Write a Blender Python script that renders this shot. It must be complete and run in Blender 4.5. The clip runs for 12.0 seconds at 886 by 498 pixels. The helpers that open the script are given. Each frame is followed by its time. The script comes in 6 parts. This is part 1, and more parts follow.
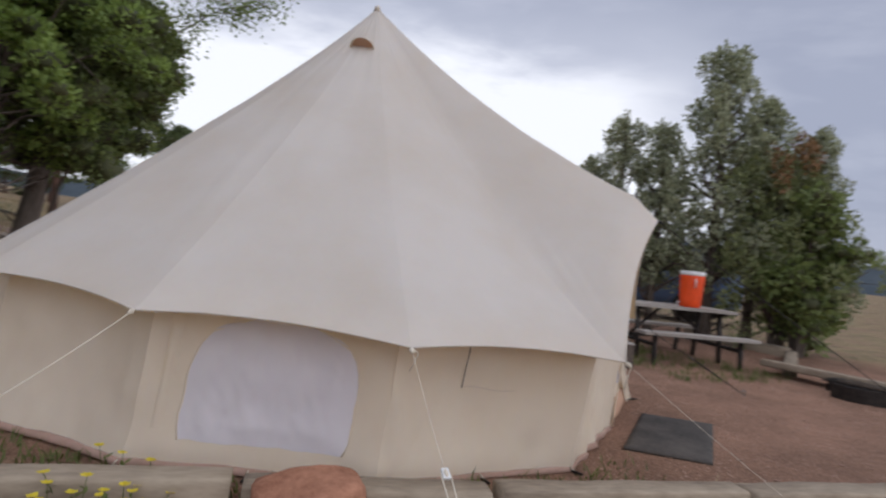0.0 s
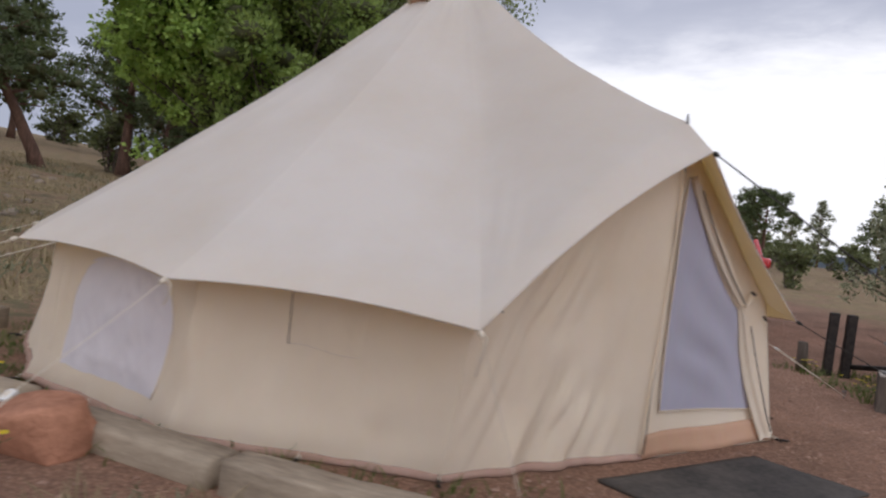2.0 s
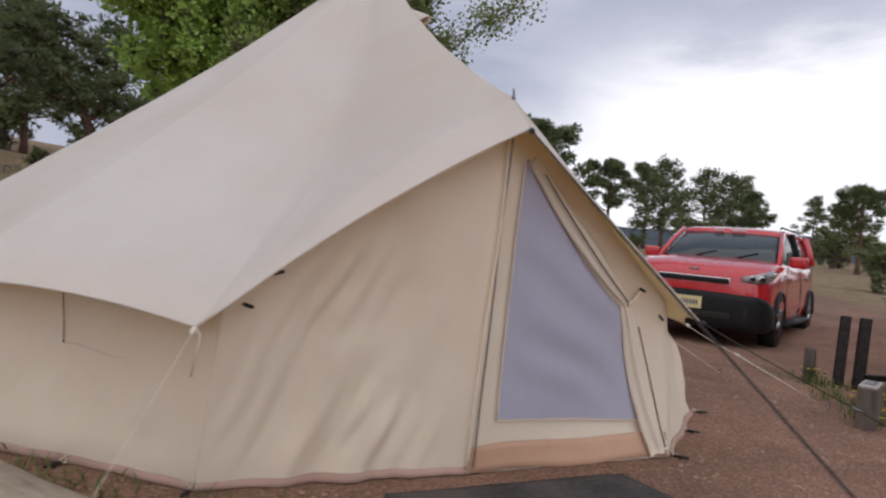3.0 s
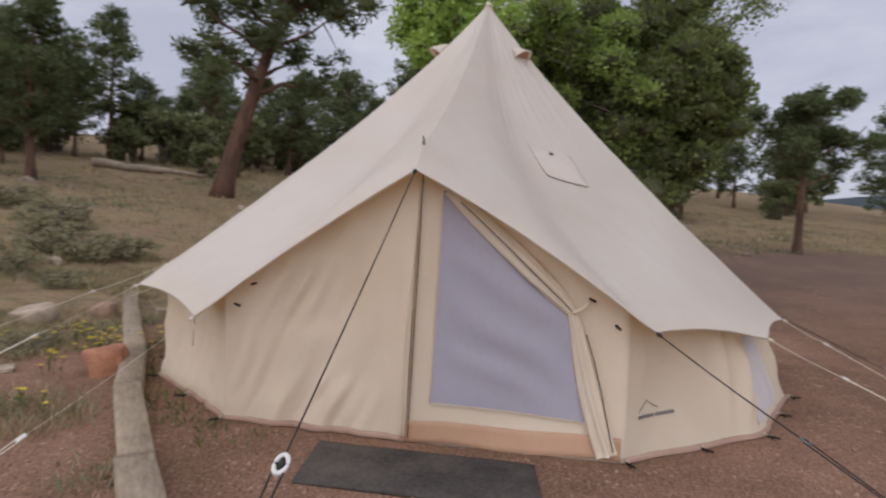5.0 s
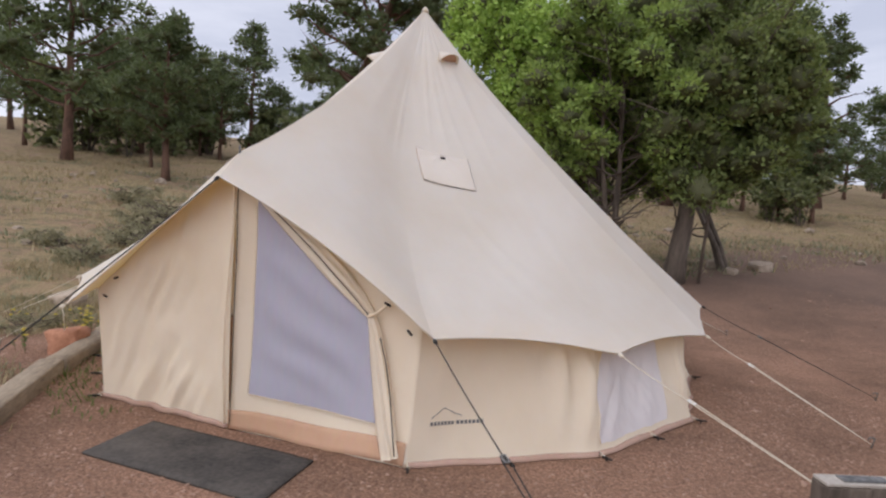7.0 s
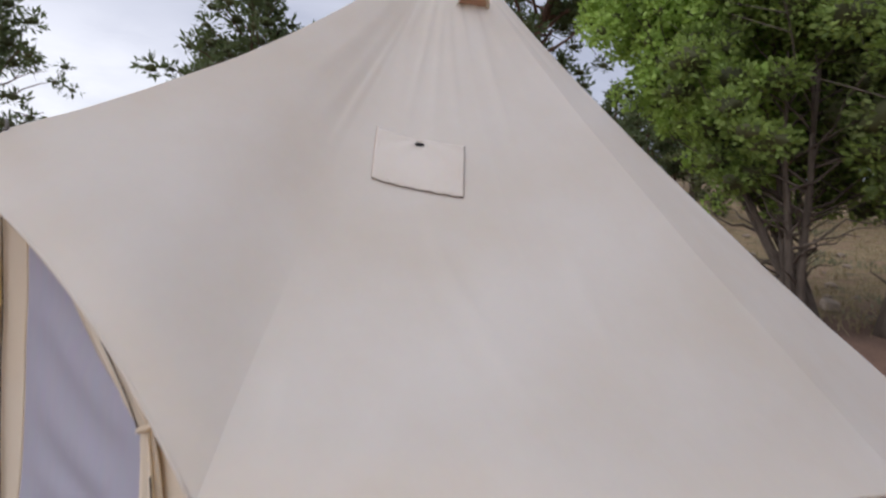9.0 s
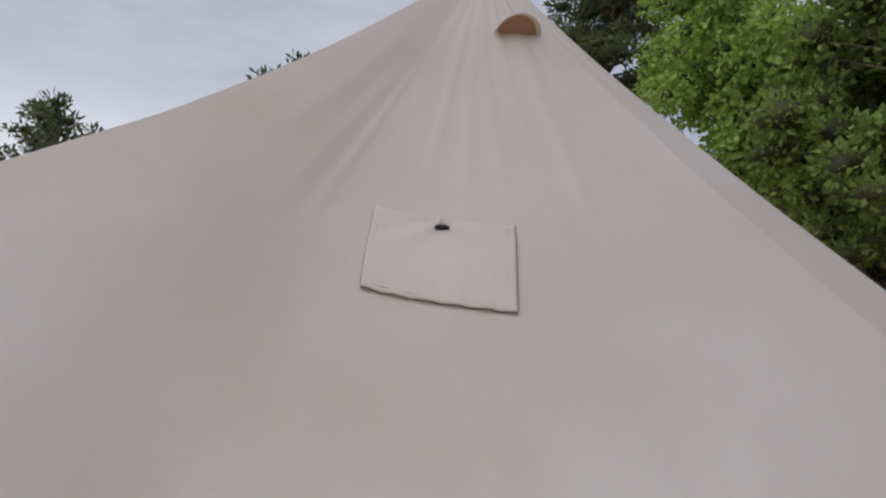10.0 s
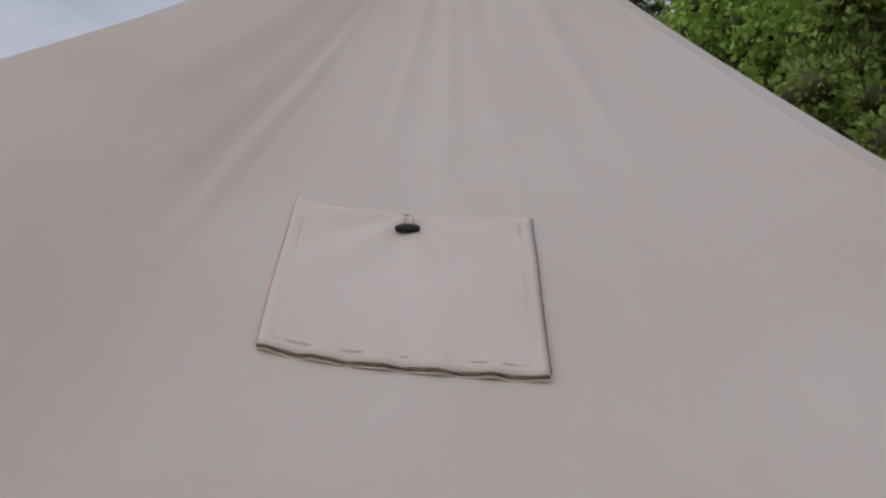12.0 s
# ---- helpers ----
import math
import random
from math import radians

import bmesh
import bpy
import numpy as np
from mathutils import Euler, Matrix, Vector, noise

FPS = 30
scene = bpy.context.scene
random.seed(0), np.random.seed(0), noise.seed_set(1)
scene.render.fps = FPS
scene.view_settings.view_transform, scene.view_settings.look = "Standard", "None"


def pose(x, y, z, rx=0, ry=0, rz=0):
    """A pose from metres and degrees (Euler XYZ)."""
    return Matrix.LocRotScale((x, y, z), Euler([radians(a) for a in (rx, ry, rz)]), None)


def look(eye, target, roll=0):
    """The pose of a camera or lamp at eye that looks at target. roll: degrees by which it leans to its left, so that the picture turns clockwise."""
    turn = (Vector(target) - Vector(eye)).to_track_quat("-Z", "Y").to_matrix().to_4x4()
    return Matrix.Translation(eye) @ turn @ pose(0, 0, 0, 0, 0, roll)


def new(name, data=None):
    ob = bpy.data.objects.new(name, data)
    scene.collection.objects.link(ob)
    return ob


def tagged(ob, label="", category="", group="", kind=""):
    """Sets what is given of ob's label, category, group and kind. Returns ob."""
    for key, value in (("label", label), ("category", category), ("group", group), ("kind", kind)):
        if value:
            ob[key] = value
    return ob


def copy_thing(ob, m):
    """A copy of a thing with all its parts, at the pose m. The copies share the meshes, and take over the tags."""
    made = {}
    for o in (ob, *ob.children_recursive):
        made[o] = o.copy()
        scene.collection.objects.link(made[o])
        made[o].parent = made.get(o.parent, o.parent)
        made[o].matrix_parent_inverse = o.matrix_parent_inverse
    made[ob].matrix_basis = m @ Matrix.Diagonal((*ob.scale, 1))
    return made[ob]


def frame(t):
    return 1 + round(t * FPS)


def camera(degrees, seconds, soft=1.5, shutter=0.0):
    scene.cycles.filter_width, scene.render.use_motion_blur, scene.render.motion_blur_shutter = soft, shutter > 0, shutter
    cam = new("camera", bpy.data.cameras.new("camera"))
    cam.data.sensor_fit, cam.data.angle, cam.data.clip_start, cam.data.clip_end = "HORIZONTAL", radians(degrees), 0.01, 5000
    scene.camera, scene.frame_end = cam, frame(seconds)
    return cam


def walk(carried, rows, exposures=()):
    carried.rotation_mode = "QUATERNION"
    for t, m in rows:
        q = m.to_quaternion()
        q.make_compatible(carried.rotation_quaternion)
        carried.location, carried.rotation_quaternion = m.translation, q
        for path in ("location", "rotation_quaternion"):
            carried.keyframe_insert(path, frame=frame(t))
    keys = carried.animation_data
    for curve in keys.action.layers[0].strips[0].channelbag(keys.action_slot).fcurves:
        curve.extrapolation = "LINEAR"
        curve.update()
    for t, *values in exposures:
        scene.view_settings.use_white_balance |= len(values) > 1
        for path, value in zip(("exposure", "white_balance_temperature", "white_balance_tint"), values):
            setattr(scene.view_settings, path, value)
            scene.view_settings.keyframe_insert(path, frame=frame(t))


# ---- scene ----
cam = camera(69.2, 12.0, soft=2.2, shutter=0.35)
PATH = [
    (0, (-4.379, -2.947, 1.075), (-2.58, -2.074, 1.082), 6.1),
    (0.5, (-3.966, -3.325, 1.061), (-2.427, -2.048, 1.029), 6.7),
    (1, (-3.425, -3.722, 1.005), (-2.202, -2.141, 0.96), 7.5),
    (1.5, (-2.921, -3.972, 0.931), (-1.903, -2.252, 0.852), 7.5),
    (2, (-2.29, -4.245, 0.922), (-1.301, -2.507, 0.887), 6.5),
    (2.5, (-1.76, -4.475, 0.923), (-0.821, -2.71, 0.881), 5.3),
    (2.7, (-1.499, -4.507, 0.933), (-0.636, -2.703, 0.904), 5.1),
    (4.3, (0.327, -5.163, 1.171), (0.448, -3.169, 1.066), 3.4),
    (5, (0.976, -5.399, 1.216), (0.517, -3.455, 1.108), 2.5),
    (5.5, (1.4, -5.435, 1.223), (0.683, -3.572, 1.107), 2.4),
    (6, (1.872, -5.198, 1.31), (1.116, -3.349, 1.207), 2.0),
    (6.5, (2.316, -5.158, 1.366), (1.496, -3.338, 1.249), 2.0),
    (7, (2.711, -4.87, 1.334), (1.821, -3.085, 1.201), 2.9),
    (8.8, (2.801, -2.933, 1.36), (1.468, -1.448, 1.224), 3.6),
    (9, (2.65, -2.749, 1.371), (1.282, -1.293, 1.268), 3.4),
    (9.5, (2.296, -2.235, 1.43), (0.824, -0.883, 1.505), 1.9),
    (10, (1.929, -1.921, 1.471), (0.43, -0.609, 1.638), 0.7),
    (10.5, (1.639, -1.61, 1.497), (0.127, -0.32, 1.719), -1.1),
    (11, (1.437, -1.481, 1.54), (-0.071, -0.182, 1.736), -2.1),
    (11.5, (1.388, -1.389, 1.519), (-0.115, -0.086, 1.732), -2.6),
    (12, (1.44, -1.418, 1.533), (-0.064, -0.116, 1.738), -2.9),
]
EXPOSURES = [(0, 0.10, 6150, 12), (1, 0.12, 6300, 13), (2, 0.15, 6300, 13), (4.5, 0.2, 6480, 14), (5.5, 0.5, 6550, 13), (6.5, 0.62, 6480, 13), (7.2, 0.65, 6430, 12), (8.8, 0.46, 6300, 12), (9.5, 0.14, 6300, 12), (10.5, 0.04, 6330, 12), (12, -0.03, 6330, 12)]
walk(cam, [(t, look(e, g, r)) for t, e, g, r in PATH], EXPOSURES)


# ---- light ----
world = bpy.data.worlds.new("overcast_sky")
scene.world = world
world.use_nodes = True
wn, wl = world.node_tree.nodes, world.node_tree.links
wn.clear()
w_out = wn.new("ShaderNodeOutputWorld")
w_bg = wn.new("ShaderNodeBackground")
sky = wn.new("ShaderNodeTexSky")
sky.sky_type = "NISHITA"
sky.sun_disc = False
sky.sun_elevation, sky.sun_rotation = radians(35), radians(195)
sky.air_density, sky.dust_density = 1.0, 1.5
def w_math(op, a, b=None, c=None):
    k = wn.new("ShaderNodeMath")
    k.operation = op
    for i, v in enumerate((a, b, c)):
        if isinstance(v, (int, float)):
            k.inputs[i].default_value = v
        elif v is not None:
            wl.new(v, k.inputs[i])
    return k.outputs[0]


def w_range(src, a, b, lo, hi):
    k = wn.new("ShaderNodeMapRange")
    k.interpolation_type = "SMOOTHSTEP"
    for key, v in (("From Min", a), ("From Max", b), ("To Min", lo), ("To Max", hi)):
        k.inputs[key].default_value = v
    wl.new(src, k.inputs["Value"])
    return k.outputs["Result"]


def w_noise(scale, detail, rough, squash, turn, warp=0.3):
    mp = wn.new("ShaderNodeMapping")
    mp.inputs["Scale"].default_value, mp.inputs["Rotation"].default_value = (1.0, 1.0, squash), (0, 0, turn)
    wl.new(w_co.outputs["Generated"], mp.inputs["Vector"])
    k = wn.new("ShaderNodeTexNoise")
    k.inputs["Scale"].default_value, k.inputs["Detail"].default_value = scale, detail
    k.inputs["Roughness"].default_value, k.inputs["Distortion"].default_value = rough, warp
    wl.new(mp.outputs["Vector"], k.inputs["Vector"])
    return k.outputs["Fac"]


# a grey-blue cloud deck, torn open to white low in the north-east and in the west, with a darker bank between them
w_co = wn.new("ShaderNodeTexCoord")
w_sep = wn.new("ShaderNodeSeparateXYZ")
wl.new(w_co.outputs["Generated"], w_sep.inputs["Vector"])
w_big, w_fine = w_noise(2.2, 6.0, 0.52, 3.2, 0.9), w_noise(7.0, 6.0, 0.6, 3.5, 2.1)
w_height = w_math("MULTIPLY_ADD", w_math("SUBTRACT", w_big, 0.5), 0.34, w_sep.outputs["Z"])
w_height = w_math("MULTIPLY_ADD", w_math("SUBTRACT", w_fine, 0.5), 0.10, w_height)
w_open = None
for az, (near, far), (top, low), amount in ((32, (0.8, 0.96), (0.37, 0.24), 1.0), (168, (0.90, 0.985), (0.42, 0.2), 0.42)):
    dot = w_math("ADD", w_math("MULTIPLY", w_sep.outputs["X"], math.cos(radians(az))), w_math("MULTIPLY", w_sep.outputs["Y"], math.sin(radians(az))))
    gap = w_math("MULTIPLY", w_range(dot, near, far, 0.0, amount), w_range(w_height, low, top, 1.0, 0.0))
    w_open = gap if w_open is None else w_math("MAXIMUM", w_open, gap)
w_fac = w_math("ADD", w_math("MULTIPLY_ADD", w_math("SUBTRACT", w_big, 0.5), 0.9, 0.21), w_math("MULTIPLY_ADD", w_math("SUBTRACT", w_fine, 0.5), 0.35, w_open))
w_bank = w_math("ADD", w_math("MULTIPLY", w_sep.outputs["X"], math.cos(radians(128))), w_math("MULTIPLY", w_sep.outputs["Y"], math.sin(radians(128))))
w_fac = w_math("SUBTRACT", w_fac, w_range(w_bank, 0.9, 0.98, 0.0, 0.07))
w_ramp = wn.new("ShaderNodeValToRGB")
w_els = w_ramp.color_ramp.elements
w_els.new(0.5)
for el, p, c in zip(w_els, (0.08, 0.5, 1.0), ((4.9, 5.2, 6.3), (7.6, 7.8, 8.7), (12.4, 12.4, 12.7))):
    el.position, el.color = p, (*c, 1)
wl.new(w_fac, w_ramp.inputs["Fac"])
w_mix = wn.new("ShaderNodeMix")
w_mix.data_type = "RGBA"
w_mix.inputs["Factor"].default_value = 0.93
wl.new(sky.outputs["Color"], w_mix.inputs["A"])
wl.new(w_ramp.outputs["Color"], w_mix.inputs["B"])
wl.new(w_mix.outputs["Result"], w_bg.inputs["Color"])
w_bg.inputs["Strength"].default_value = 0.078
wl.new(w_bg.outputs["Background"], w_out.inputs["Surface"])

sun_data = bpy.data.lights.new("sun", "SUN")
sun_data.energy, sun_data.angle, sun_data.color = 1.55, radians(140), (1.0, 0.95, 0.88)
sun = new("sun", sun_data)
sun.matrix_world = look((-2.4, -8.6, 6.3), (0, 0, 0))


# ---- materials ----
def nodes_of(name):
    m = bpy.data.materials.new(name)
    m.use_nodes = True
    nt = m.node_tree
    return m, nt.nodes, nt.links, nt.nodes["Principled BSDF"]


def noise_node(n, l, scale, detail=4.0, rough=0.6, coord="Object", stretch=None):
    co = n.new("ShaderNodeTexCoord")
    t = n.new("ShaderNodeTexNoise")
    t.inputs["Scale"].default_value, t.inputs["Detail"].default_value, t.inputs["Roughness"].default_value = scale, detail, rough
    if stretch:
        mp = n.new("ShaderNodeMapping")
        mp.inputs["Scale"].default_value = stretch
        l.new(co.outputs[coord], mp.inputs["Vector"])
        l.new(mp.outputs["Vector"], t.inputs["Vector"])
    else:
        l.new(co.outputs[coord], t.inputs["Vector"])
    return t


def ramp(n, l, src, stops):
    r = n.new("ShaderNodeValToRGB")
    els = r.color_ramp.elements
    while len(els) < len(stops):
        els.new(0.5)
    for e, (p, c) in zip(els, stops):
        e.position, e.color = p, (*c, 1)
    l.new(src, r.inputs["Fac"])
    return r


def mix_col(n, l, fac, a, b, mode="MIX"):
    m = n.new("ShaderNodeMix")
    m.data_type, m.blend_type = "RGBA", mode
    for key, v in (("Factor", fac), ("A", a), ("B", b)):
        if isinstance(v, (int, float)):
            m.inputs[key].default_value = v
        elif isinstance(v, tuple):
            m.inputs[key].default_value = (*v, 1)
        else:
            l.new(v, m.inputs[key])
    return m.outputs["Result"]


def bump(n, l, p, src, strength, distance):
    b = n.new("ShaderNodeBump")
    b.inputs["Strength"].default_value, b.inputs["Distance"].default_value = strength, distance
    l.new(src, b.inputs["Height"])
    l.new(b.outputs["Normal"], p.inputs["Normal"])


def surface(name, dark, light, scale=6.0, rough=0.8, metal=0.0, fine=60.0, bump_s=0.3, bump_d=0.01, stretch=None, vary=0.0, spec=0.3):
    """A worn surface: two scales of colour noise, fine relief, and some variation from object to object."""
    m, n, l, p = nodes_of(name)
    a = noise_node(n, l, scale, 5, 0.6, stretch=stretch)
    b = noise_node(n, l, fine, 3, 0.6, stretch=stretch)
    mid = n.new("ShaderNodeMath")
    mid.operation = "MULTIPLY_ADD"
    l.new(b.outputs["Fac"], mid.inputs[0])
    mid.inputs[1].default_value = 0.45
    l.new(a.outputs["Fac"], mid.inputs[2])
    r = ramp(n, l, mid.outputs[0], [(0.48, dark), (0.95, light)])
    col = r.outputs["Color"]
    if vary:
        info = n.new("ShaderNodeObjectInfo")
        hsv = n.new("ShaderNodeHueSaturation")
        mp = n.new("ShaderNodeMapRange")
        mp.inputs["To Min"].default_value, mp.inputs["To Max"].default_value = 1 - vary, 1 + vary
        l.new(info.outputs["Random"], mp.inputs["Value"])
        l.new(mp.outputs["Result"], hsv.inputs["Value"])
        l.new(col, hsv.inputs["Color"])
        col = hsv.outputs["Color"]
    l.new(col, p.inputs["Base Color"])
    p.inputs["Roughness"].default_value, p.inputs["Metallic"].default_value = rough, metal
    p.inputs["Specular IOR Level"].default_value = spec
    bump(n, l, p, mid.outputs[0], bump_s, bump_d)
    return m


def cloth(name, colour, glow, translucent=0.2, stain=(0.9, 0.87, 0.82), weave=900.0):
    """Woven cloth that lets some light through."""
    m, n, l, p = nodes_of(name)
    big = noise_node(n, l, 1.3, 5, 0.6)
    r = ramp(n, l, big.outputs["Fac"], [(0.3, tuple(c * s for c, s in zip(colour, stain))), (0.62, colour)])
    fine = noise_node(n, l, weave, 2, 0.6)
    slub = noise_node(n, l, 38.0, 3, 0.6, stretch=(1, 1, 0.25))
    col = mix_col(n, l, 0.08, r.outputs["Color"], slub.outputs["Color"], "OVERLAY")
    l.new(col, p.inputs["Base Color"])
    p.inputs["Roughness"].default_value = 0.9
    p.inputs["Specular IOR Level"].default_value = 0.15
    add = n.new("ShaderNodeMath")
    add.operation = "MULTIPLY_ADD"
    l.new(slub.outputs["Fac"], add.inputs[0])
    add.inputs[1].default_value = 1.6
    l.new(fine.outputs["Fac"], add.inputs[2])
    bump(n, l, p, add.outputs[0], 0.18, 0.002)
    tr = n.new("ShaderNodeBsdfTranslucent")
    tr.inputs["Color"].default_value = (*glow, 1)
    mx = n.new("ShaderNodeMixShader")
    mx.inputs["Fac"].default_value = translucent
    l.new(p.outputs["BSDF"], mx.inputs[1])
    l.new(tr.outputs["BSDF"], mx.inputs[2])
    l.new(mx.outputs["Shader"], n["Material Output"].inputs["Surface"])
    return m


def leaf_mat(name, dark, light, through_col):
    m, n, l, p = nodes_of(name)
    g = n.new("ShaderNodeNewGeometry")
    big = noise_node(n, l, 1.7, 8, 0.68)
    f = n.new("ShaderNodeMath")
    f.operation = "MULTIPLY_ADD"
    l.new(g.outputs["Random Per Island"], f.inputs[0])
    f.inputs[1].default_value = 0.38
    l.new(big.outputs["Fac"], f.inputs[2])
    r = ramp(n, l, f.outputs[0], [(0.36, dark), (0.9, light)])
    l.new(r.outputs["Color"], p.inputs["Base Color"])
    p.inputs["Roughness"].default_value = 0.6
    p.inputs["Specular IOR Level"].default_value = 0.25
    tr = n.new("ShaderNodeBsdfTranslucent")
    tr.inputs["Color"].default_value = (*through_col, 1)
    mx = n.new("ShaderNodeMixShader")
    mx.inputs["Fac"].default_value = 0.24
    l.new(p.outputs["BSDF"], mx.inputs[1])
    l.new(tr.outputs["BSDF"], mx.inputs[2])
    l.new(mx.outputs["Shader"], n["Material Output"].inputs["Surface"])
    return m


def plain(name, colour, rough=0.5, metal=0.0, spec=0.5, coat=0.0):
    m, n, l, p = nodes_of(name)
    a = noise_node(n, l, 14.0, 4, 0.6)
    r = ramp(n, l, a.outputs["Fac"], [(0.3, tuple(c * 0.86 for c in colour)), (0.7, colour)])
    l.new(r.outputs["Color"], p.inputs["Base Color"])
    rr = ramp(n, l, a.outputs["Fac"], [(0.3, (rough * 1.15,) * 3), (0.7, (rough * 0.85,) * 3)])
    l.new(rr.outputs["Color"], p.inputs["Roughness"])
    p.inputs["Metallic"].default_value = metal
    p.inputs["Specular IOR Level"].default_value = spec
    p.inputs["Coat Weight"].default_value = coat
    return m


# one canvas in two tones: the walls' warm light is put into their colour
CANVAS = cloth("cotton_canvas_roof", (0.752, 0.743, 0.741), (1.0, 0.82, 0.46), 0.36)
CANVAS_WALL = cloth("warm_lit_canvas_wall", (0.885, 0.812, 0.70), (1.0, 0.87, 0.64), 0.34)
FLAP = cloth("canvas_flap", (0.735, 0.685, 0.64), (1.0, 0.8, 0.5), 0.2)
# opaque net; the dim inside behind it is put into its grey
NET = cloth("grey_net_over_dim_inside", (0.44, 0.43, 0.515), (0.46, 0.45, 0.53), 0.12, stain=(0.93, 0.93, 0.95))
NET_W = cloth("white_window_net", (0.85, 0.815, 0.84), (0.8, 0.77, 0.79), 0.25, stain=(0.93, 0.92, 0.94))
SILL = cloth("tan_groundsheet_cloth", (0.56, 0.36, 0.25), (0.5, 0.3, 0.2), 0.05, stain=(0.85, 0.8, 0.75))
# tone of the flap's lower tape, with the shadow below it put in
TAPE_SHADOW = cloth("tan_tape_with_shadow_tone", (0.60, 0.50, 0.43), (0.6, 0.45, 0.3), 0.1)
MUD = cloth("dusty_mud_flap", (0.52, 0.36, 0.295), (0.4, 0.25, 0.2), 0.03, stain=(0.7, 0.65, 0.6))
ROPE = surface("cream_rope", (0.52, 0.46, 0.37), (0.76, 0.69, 0.57), 90, 0.9, fine=300, bump_d=0.002)
ROPE_DARK = surface("black_rope", (0.015, 0.014, 0.014), (0.06, 0.055, 0.05), 90, 0.85, fine=300, bump_d=0.002)
BLACK = plain("black_plastic", (0.014, 0.014, 0.015), 0.55, spec=0.25)
WHITE_PL = plain("white_plastic", (0.75, 0.75, 0.74), 0.4)
STEEL = surface("weathered_steel", (0.1, 0.1, 0.1), (0.3, 0.29, 0.28), 30, 0.5, 0.8, bump_d=0.001)
DARK_STEEL = surface("black_painted_steel", (0.012, 0.011, 0.011), (0.05, 0.04, 0.035), 20, 0.55, 0.3, bump_d=0.002)
INK = plain("grey_ink", (0.17, 0.17, 0.175), 0.8)
# serves real zips and, as dark lines, the shade in gaps
ZIP_AND_GAP = surface("zip_tape_and_gap_shade", (0.06, 0.05, 0.042), (0.2, 0.165, 0.13), 60, 0.85, bump_d=0.001)
BARK_PINE = surface("pine_bark", (0.055, 0.034, 0.027), (0.2, 0.115, 0.083), 3.5, 0.95, fine=22, bump_s=0.9, bump_d=0.03, stretch=(1, 1, 0.3))
BARK_GREY = surface("juniper_bark", (0.06, 0.048, 0.04), (0.19, 0.155, 0.13), 4, 0.95, fine=30, bump_s=0.9, bump_d=0.03, stretch=(1, 1, 0.2))
TIMBER = surface("weathered_timber", (0.155, 0.12, 0.088), (0.44, 0.365, 0.275), 3.0, 0.9, fine=40, bump_s=0.6, bump_d=0.012, stretch=(0.25, 1, 1), vary=0.15)
PLANK = surface("grey_plank", (0.24, 0.21, 0.185), (0.43, 0.395, 0.36), 3.0, 0.85, fine=50, bump_s=0.4, bump_d=0.004, stretch=(0.2, 1, 1), vary=0.12)
RUBBER = surface("dusty_rubber_mat", (0.03, 0.028, 0.027), (0.105, 0.092, 0.082), 2.5, 0.85, fine=40, bump_s=0.4, bump_d=0.004)
RED_ROCK = surface("red_sandstone", (0.23, 0.098, 0.058), (0.50, 0.25, 0.158), 5, 0.9, fine=35, bump_s=0.9, bump_d=0.02)
GREY_ROCK = surface("pale_stone", (0.2, 0.16, 0.125), (0.44, 0.36, 0.29), 5, 0.9, fine=35, bump_s=0.8, bump_d=0.015, vary=0.25)
BROWN_ROCK = surface("brown_stone", (0.19, 0.115, 0.08), (0.42, 0.29, 0.215), 5, 0.9, fine=35, bump_s=0.9, bump_d=0.02)
PEBBLE = surface("gravel_stone", (0.19, 0.11, 0.078), (0.46, 0.31, 0.235), 3, 0.9, fine=60, bump_d=0.003)
CONCRETE = surface("old_concrete", (0.3, 0.27, 0.24), (0.5, 0.46, 0.42), 4, 0.9, fine=60, bump_d=0.004)
PINE = leaf_mat("pine_needles", (0.036, 0.052, 0.026), (0.13, 0.165, 0.075), (0.19, 0.24, 0.08))
JUNIPER = leaf_mat("juniper_foliage", (0.056, 0.084, 0.03), (0.215, 0.265, 0.092), (0.28, 0.35, 0.09))
LEAFY = leaf_mat("green_juniper_foliage", (0.078, 0.125, 0.034), (0.28, 0.37, 0.10), (0.38, 0.52, 0.11))
CEDAR_GREEN = leaf_mat("green_cedar_foliage", (0.10, 0.125, 0.055), (0.34, 0.37, 0.18), (0.38, 0.44, 0.16))
CEDAR = leaf_mat("cedar_foliage", (0.13, 0.145, 0.09), (0.40, 0.42, 0.28), (0.44, 0.48, 0.26))
GREEN = leaf_mat("bright_green_leaves", (0.12, 0.20, 0.04), (0.38, 0.53, 0.13), (0.5, 0.70, 0.13))
BRUSH = leaf_mat("brush_leaves", (0.06, 0.08, 0.035), (0.2, 0.22, 0.1), (0.24, 0.28, 0.1))
RUSTY = leaf_mat("rusty_dry_foliage", (0.15, 0.09, 0.045), (0.36, 0.215, 0.11), (0.24, 0.13, 0.05))
# dark cores of the puffs: the shade inside a crown put into colour
TWIG_SHADE = leaf_mat("inner_twigs_with_depth_shade", (0.04, 0.046, 0.022), (0.13, 0.135, 0.065), (0.09, 0.11, 0.035))
GRASS = leaf_mat("dry_grass", (0.17, 0.135, 0.078), (0.46, 0.375, 0.225), (0.38, 0.32, 0.16))
SAGE = leaf_mat("grey_green_scrub", (0.105, 0.11, 0.066), (0.28, 0.28, 0.18), (0.26, 0.28, 0.15))
MAT_SAGE = leaf_mat("pale_sage_leaves", (0.165, 0.152, 0.095), (0.38, 0.345, 0.225), (0.34, 0.33, 0.18))
WEED = leaf_mat("green_weed", (0.045, 0.065, 0.02), (0.16, 0.19, 0.06), (0.16, 0.2, 0.05))
